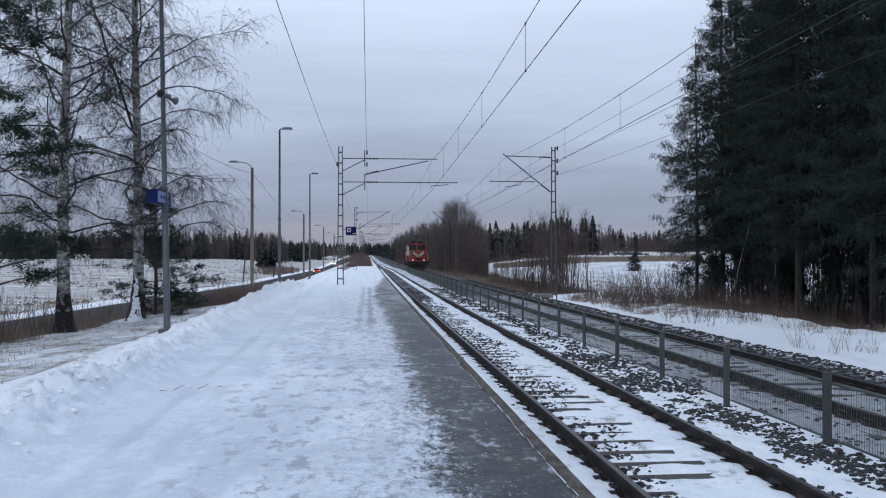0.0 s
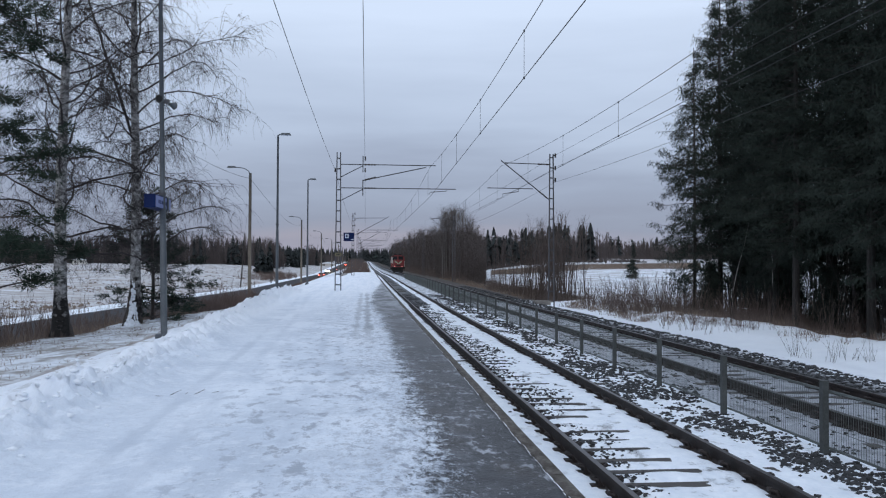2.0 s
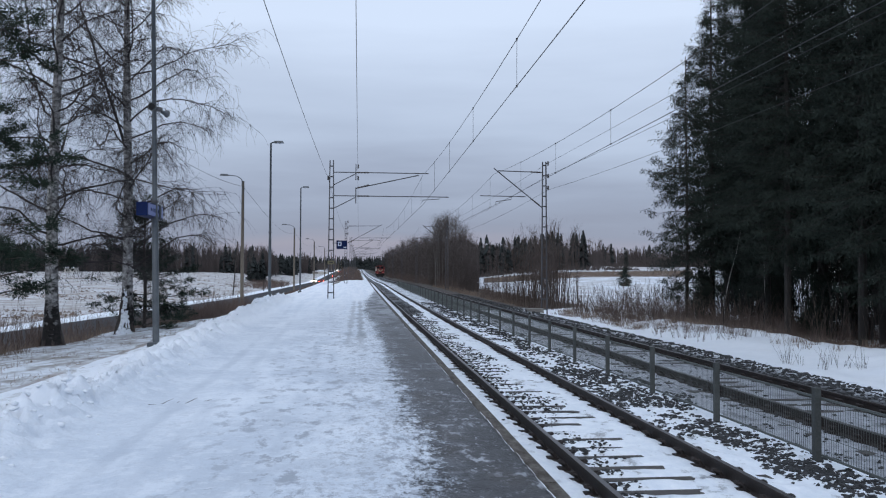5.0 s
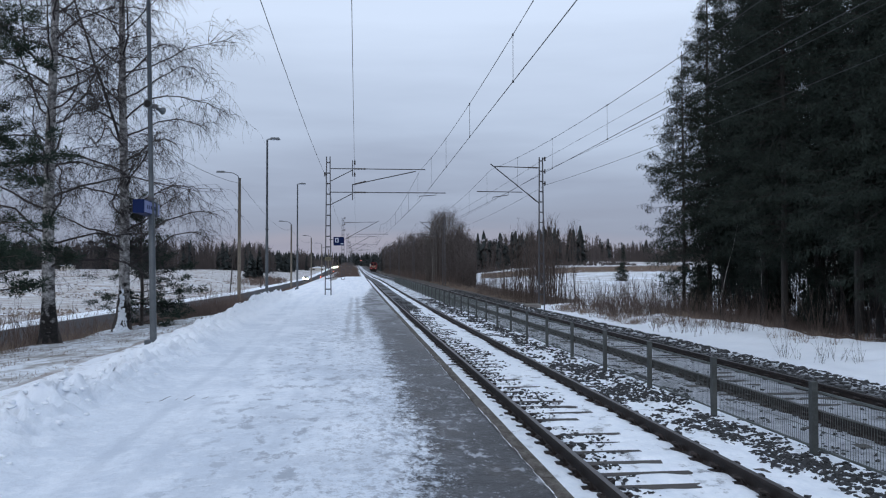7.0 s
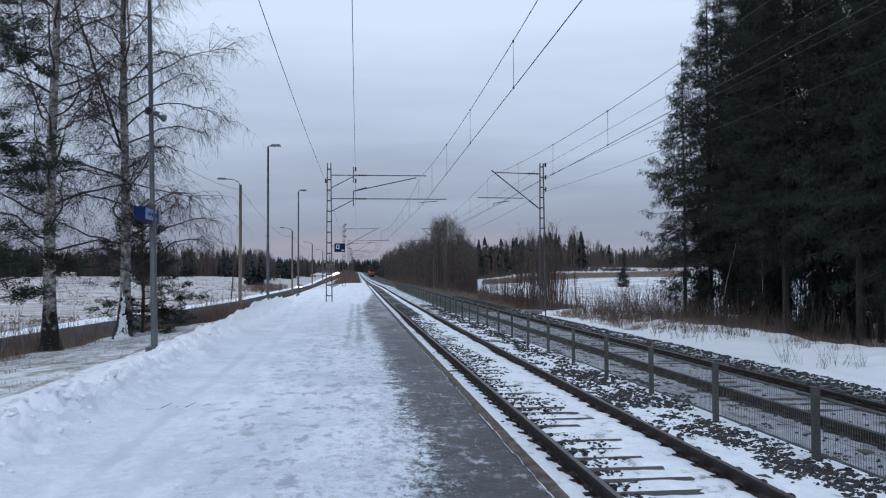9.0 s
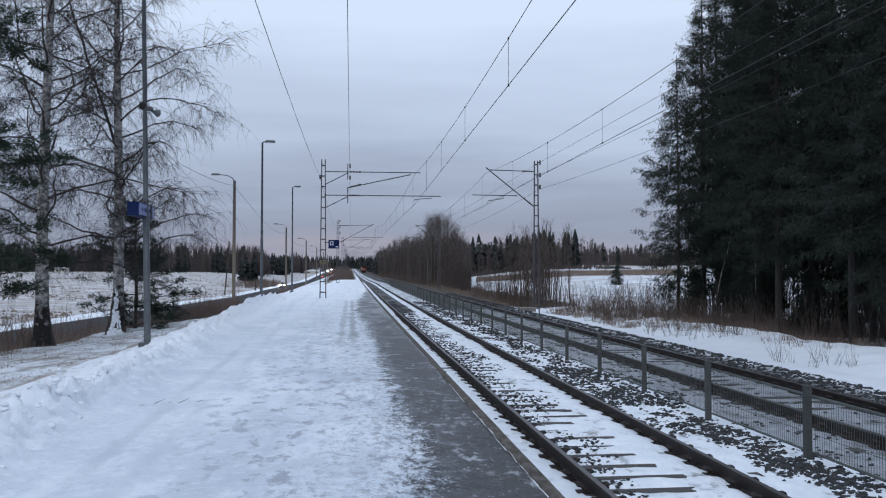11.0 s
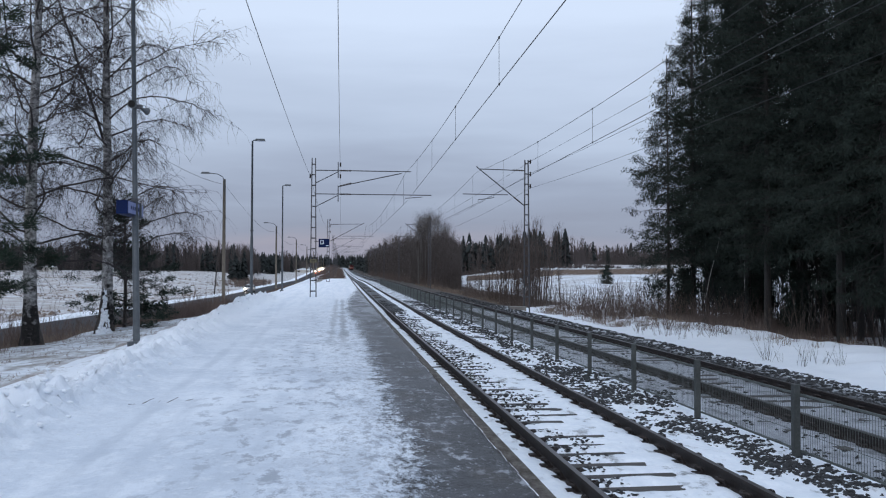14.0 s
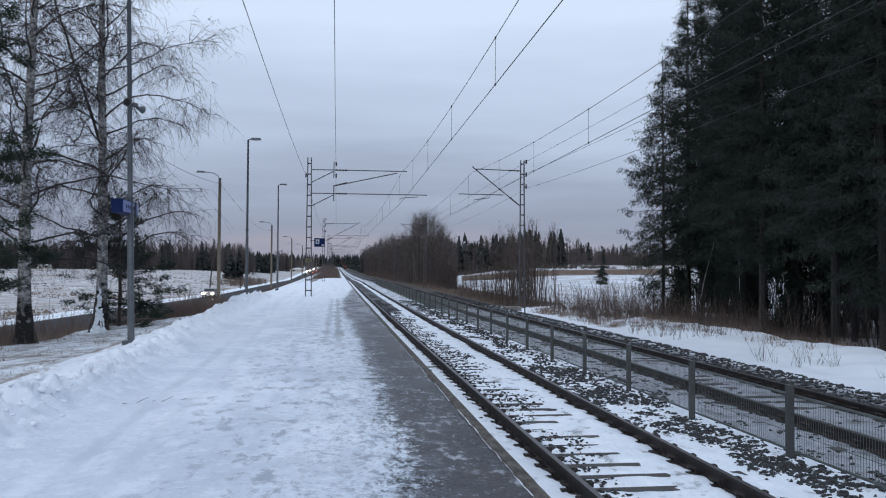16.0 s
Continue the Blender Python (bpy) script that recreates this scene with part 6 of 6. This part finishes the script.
# ---- the locomotive ----
def make_locomotive():
    th = thing("diesel_locomotive", pose(TRACK_B, 124, 0), "red diesel locomotive with white chevrons and lit tail lamps", "locomotive")
    L = 14.0
    fr = Geo()
    fr.box((0, L / 2, 1.18), (3.2, L, 0.34))
    fr.box((0, 0.05, 1.05), (2.7, 0.22, 0.52))
    fr.box((0, L - 0.05, 1.0), (3.0, 0.22, 0.62))
    frame_part = part("underframe", fr, loco_black, th)
    hood = Geo()
    prof = [(-1.02, 1.35), (1.02, 1.35), (1.02, 2.85), (0.86, 3.08), (-0.86, 3.08), (-1.02, 2.85)]
    hood.prism(prof, 0.35, 3.9)
    hood.prism(prof, 6.6, 13.5)
    part("hood", hood, loco_red, th)
    cab = Geo()
    cprof = [(-1.6, 1.35), (1.6, 1.35), (1.6, 3.55), (1.40, 3.95), (0.7, 4.15), (-0.7, 4.15), (-1.40, 3.95), (-1.6, 3.55)]
    cab.prism(cprof, 3.85, 6.65)
    cab_part = part("cab", cab, loco_red, th)
    rf = Geo().prism([(-1.33, 3.94), (-0.7, 4.16), (0.7, 4.16), (1.33, 3.94), (0.74, 4.24), (-0.74, 4.24)], 3.8, 6.7)
    part("cab_roof", rf, loco_black, cab_part)
    part("side_band", Geo().box((-1.605, 5.25, 2.55), (0.03, 2.82, 0.55)).box((1.605, 5.25, 2.55), (0.03, 2.82, 0.55)), loco_white, cab_part)
    part("roof_equipment", Geo().box((-0.6, 4.6, 4.38), (0.7, 1.0, 0.30), taper=0.8).box((0.55, 5.2, 4.36), (0.8, 1.4, 0.26), taper=0.8), loco_black, cab_part)
    part("edge_panel", Geo().box((-1.36, 3.836, 2.95), (0.36, 0.03, 1.4)), loco_white, cab_part)
    for x in (-0.82, 0.82):
        part("window_surround", Geo().box((x * 0.84, 3.826, 3.46), (1.14, 0.03, 0.86)), loco_black, cab_part)
        part("window", Geo().box((x * 0.84, 3.805, 3.46), (1.02, 0.03, 0.74)), dark_glass, cab_part)
    # pale chevron on the end of the hood
    for s in (-1, 1):
        ch = Geo()
        ch.add([(s * 0.05, 0.335, 2.32), (s * 0.80, 0.335, 2.92), (s * 0.80, 0.335, 2.5), (s * 0.05, 0.335, 1.98)], [(0, 1, 2, 3)])
        ch.add([(s * 0.05, 0.348, 2.32), (s * 0.80, 0.348, 2.92), (s * 0.80, 0.348, 2.5), (s * 0.05, 0.348, 1.98)], [(3, 2, 1, 0)])
        part("chevron", ch, loco_chevron, th)
        part("tail_lamp", Geo().tube([(s * 0.85, 0.25, 1.52), (s * 0.85, 0.36, 1.52)], 0.09, 12), loco_light_glow, th)
        part("buffer", Geo().tube([(s * 0.9, 0.0, 1.05), (s * 0.9, -0.45, 1.05), (s * 0.9, -0.46, 1.05), (s * 0.9, -0.5, 1.05)], [0.09, 0.09, 0.23, 0.22], 12), loco_black, th)
        part("handrail", Geo().tube([(s * 1.42, 0.1, 1.35), (s * 1.42, 0.1, 2.35), (s * 1.42, 3.8, 2.35)], 0.025, 5), loco_white, th)
        part("step", Geo().box((s * 1.38, 0.35, 0.62), (0.30, 0.5, 0.06)).box((s * 1.38, 0.35, 0.90), (0.30, 0.5, 0.06)).box((s * 1.5, 0.35, 0.8), (0.04, 0.5, 0.7)), loco_black, th)
    part("grille", Geo().box((0, 0.33, 1.72), (1.0, 0.06, 0.30)), loco_black, th)
    part("exhaust", Geo().box((0, 8.6, 3.25), (0.5, 0.9, 0.4)), loco_black, th)
    part("horn", Geo().tube([(0.2, 4.1, 4.3), (0.2, 3.9, 4.3)], [0.04, 0.08], 8).tube([(0.2, 4.2, 4.2), (0.2, 4.2, 4.34)], 0.03, 6), loco_black, th)
    part("snow_plough", Geo().add([(-1.1, -0.1, 0.2), (1.1, -0.1, 0.2), (1.1, 0.05, 0.72), (-1.1, 0.05, 0.72), (-1.1, 0.12, 0.2), (1.1, 0.12, 0.2), (1.1, 0.12, 0.72), (-1.1, 0.12, 0.72)], [(0, 1, 2, 3), (4, 7, 6, 5), (3, 2, 6, 7), (0, 4, 5, 1), (0, 3, 7, 4), (1, 5, 6, 2)]), loco_black, th)
    tank = Geo().box((0, L / 2, 0.75), (2.6, 3.2, 0.7), taper=0.95)
    part("fuel_tank", tank, loco_black, th)
    wheels = []
    for cy in (2.6, L - 2.6):
        bg = Geo()
        for s in (-1, 1):
            bg.box((s * 1.0, cy, 0.62), (0.18, 3.0, 0.34))
        bg.box((0, cy, 0.7), (1.9, 0.5, 0.3))
        part("bogie", bg, loco_black, th)
        for dy in (-1.05, 1.05):
            ws = Geo()
            for s in (-1, 1):
                ws.tube([(s * 0.76, 0, 0), (s * 0.80, 0, 0), (s * 0.88, 0, 0)], [0.53, 0.5, 0.49], 18)
                ws.box((s * 0.89, 0, 0.2), (0.02, 0.10, 0.3))
            ws.tube([(-0.76, 0, 0), (0.76, 0, 0)], 0.09, 8)
            w = part("wheelset", ws, loco_black, th, m=pose(0, cy + dy, 0.5))
            wheels.append((w, cy + dy))
    return th, wheels


locomotive, loco_wheels = make_locomotive()


# ---- cars on the road ----
def make_car(paint, label, y, coming):
    """A hatchback 4.3 m long; its nose points along +y, turned round where it comes towards the platform."""
    th = thing("car", pose(0, y, 0), label, "car", "cars on the road")
    side = [(-2.1, 0.32), (-2.15, 0.62), (-2.08, 0.92), (-1.85, 0.98), (-1.45, 1.40), (-0.9, 1.47), (0.1, 1.45), (0.45, 1.38), (1.05, 0.98), (1.85, 0.86), (2.1, 0.66), (2.14, 0.34)]
    b = Geo()
    n = len(side)

    def half(z):
        return 0.86 if z < 0.95 else 0.86 - (z - 0.95) * 0.48
    for s in (-1, 1):
        b.v.extend((s * half(z), yy, z) for yy, z in side)
    b.f += [(i, (i + 1) % n, n + (i + 1) % n, n + i) for i in range(n)]
    b.f += [tuple(reversed(range(n))), tuple(range(n, 2 * n))]
    b.s = [0] * len(b.f)
    body = part("body", b, paint, th)
    part("windscreen", Geo().add([(-0.66, 0.56, 1.33), (0.66, 0.56, 1.33), (0.78, 1.03, 1.03), (-0.78, 1.03, 1.03), (-0.66, 0.50, 1.30), (0.66, 0.50, 1.30), (0.78, 0.97, 1.0), (-0.78, 0.97, 1.0)],
                                 [(3, 2, 1, 0), (4, 5, 6, 7), (0, 1, 5, 4), (2, 3, 7, 6), (1, 2, 6, 5), (3, 0, 4, 7)]), dark_glass, th)
    part("rear_window", Geo().box((0, -1.68, 1.2), (1.24, 0.05, 0.34), Matrix.Rotation(radians(-43), 3, "X")), dark_glass, th)
    for s in (-1, 1):
        part("side_window", Geo().box((s * 0.79, -0.4, 1.18), (0.04, 1.7, 0.30), Matrix.Rotation(s * radians(-24), 3, "Y")), dark_glass, th)
        part("headlight", Geo().tube([(s * 0.62, 2.02, 0.68), (s * 0.62, 2.16, 0.68)], [0.15, 0.14], 10), headlight_glow if coming else sign_white, th)
        part("taillight", Geo().box((s * 0.68, -2.13, 0.82), (0.26, 0.06, 0.16)), taillight_glow if not coming else car_paint_red, th)
        part("mirror", Geo().box((s * 0.98, 0.65, 1.02), (0.2, 0.1, 0.14)), loco_black, th)
    for yb in (-2.14, 2.14):
        part("bumper", Geo().box((0, yb, 0.42), (1.66, 0.10, 0.22)), loco_black, th)
    part("number_plate", Geo().box((0, 2.20 if coming else -2.20, 0.45), (0.5, 0.02, 0.12)), sign_white, th)
    wheels = []
    for s in (-1, 1):
        for wy in (-1.3, 1.32):
            w = part("wheel", Geo().tube([(-0.09, 0, 0), (-0.07, 0, 0), (0.07, 0, 0), (0.09, 0, 0)], [0.27, 0.31, 0.31, 0.27], 16), tyre_rubber, th, m=pose(s * 0.80, wy, 0.31))
            part("rim", Geo().tube([(s * 0.085, 0, 0), (s * 0.098, 0, 0)], [0.19, 0.17], 10), galv, w)
            wheels.append((w, s * 0.80, wy))
    return th, wheels


LANE_COMING, LANE_GOING = -17.0, -13.4
CARS = []
for y0, speed, lane, coming, paint, label in (
        (409, -18.0, LANE_COMING, True, car_silver, "silver car with headlights on driving along the wet road"),
        (776, -17.5, LANE_COMING, True, car_paint, "distant car with bright headlights on the road"),
        (838, -17.5, LANE_COMING, True, car_paint, "distant car with bright headlights on the road"),
        (880, -17.5, LANE_COMING, True, car_paint, "distant car with bright headlights on the road"),
        (965, -17.5, LANE_COMING, True, car_paint, "distant car with bright headlights on the road"),
        (217, 17.0, LANE_GOING, False, car_paint_red, "red car with lit tail lights driving away"),
        (381, 12.0, LANE_GOING, False, car_paint, "distant car with lit tail lights driving away"),
        (520, 16.0, LANE_GOING, False, car_paint_red, "distant car with lit tail lights driving away")):
    CARS.append((*make_car(paint, label, y0, coming), y0, speed, lane, coming))


# ---- far houses and signals ----
def make_house(x, y, w, d, h, label):
    z = land(x, y) - 0.3
    th = thing("house", pose(x, y, z), label, "house")
    part("wall", Geo().box((0, 0, h / 2), (w, d, h)), house_paint, th)
    part("roof", Geo().prism([(-w / 2 - 0.4, h), (w / 2 + 0.4, h), (0, h + w * 0.10)], -d / 2 - 0.4, d / 2 + 0.4), snow, th, "snow-covered gable roof")
    for k in (-1, 1):
        part("window", Geo().box((k * w * 0.25, -d / 2 - 0.03, h * 0.55), (w * 0.14, 0.08, h * 0.35)), dark_glass, th)


make_house(-118, 352, 4.6, 4, 2.0, "pale farmhouse with a snowy roof before the wood")
make_house(-96, 356, 3, 3, 1.4, "small pale shed with a snowy roof before the wood")
make_house(-25.5, 560, 11, 7, 2.1, "long pale building with a snowy roof by the road")


def make_signal(x, y, glowing, label):
    z = grade(y)
    th = thing("railway_signal", pose(x, y, z), label, "signal", "railway signals")
    part("post", Geo().tube([(0, 0, -0.4), (0, 0, 6.9)], 0.08, 8), mast_steel, th)
    part("head", Geo().box((0, 0, 6.6), (0.6, 0.2, 1.1)), loco_black, th)
    part("lamp", Geo().tube([(0, -0.10, 6.6), (0, -0.2, 6.6)], 0.17, 10), glowing, th)


make_signal(5.3, 900, signal_red_glow, "railway signal with a lit red lamp")
make_signal(10.0, 900, signal_white_glow, "railway signal with a lit pale lamp")


# ---- what moves ----
def motions():
    times = [0.25 * k for k in range(65)]
    speed = 34.3
    rows = []
    for t in times:
        y = 124 + speed * t - 0.2 * t * t + 2.2 * max(0, t - 9) ** 2
        z = grade(y) - line_dip(y)
        rise = math.degrees(math.atan2(grade(y + 14) - line_dip(y + 14) - z, 14))
        rows.append((t, pose(TRACK_B, y, z, rise, 0, 0)))
    walk(locomotive, rows)
    # wheels turn a little under a quarter turn in each thirtieth of a second
    spin = radians(84) * 30
    ticks = [k / 30 for k in range(481)]
    for w, wy in loco_wheels:
        walk(w, [(t, pose(0, wy, 0.5) @ Matrix.Rotation(-spin * t, 4, "X")) for t in ticks])
    for th, wheels, y0, v, lane, coming in CARS:
        walk(th, [(t, pose(lane + road_shift(y0 + v * t), y0 + v * t, grade(y0 + v * t) - road_drop(y0 + v * t) - 1.97, 0, 0, 180 if coming else 0)) for t in times])
        for w, wx, wy in wheels:
            walk(w, [(t, pose(wx, wy, 0.31) @ Matrix.Rotation(-spin * t, 4, "X")) for t in ticks])


motions()
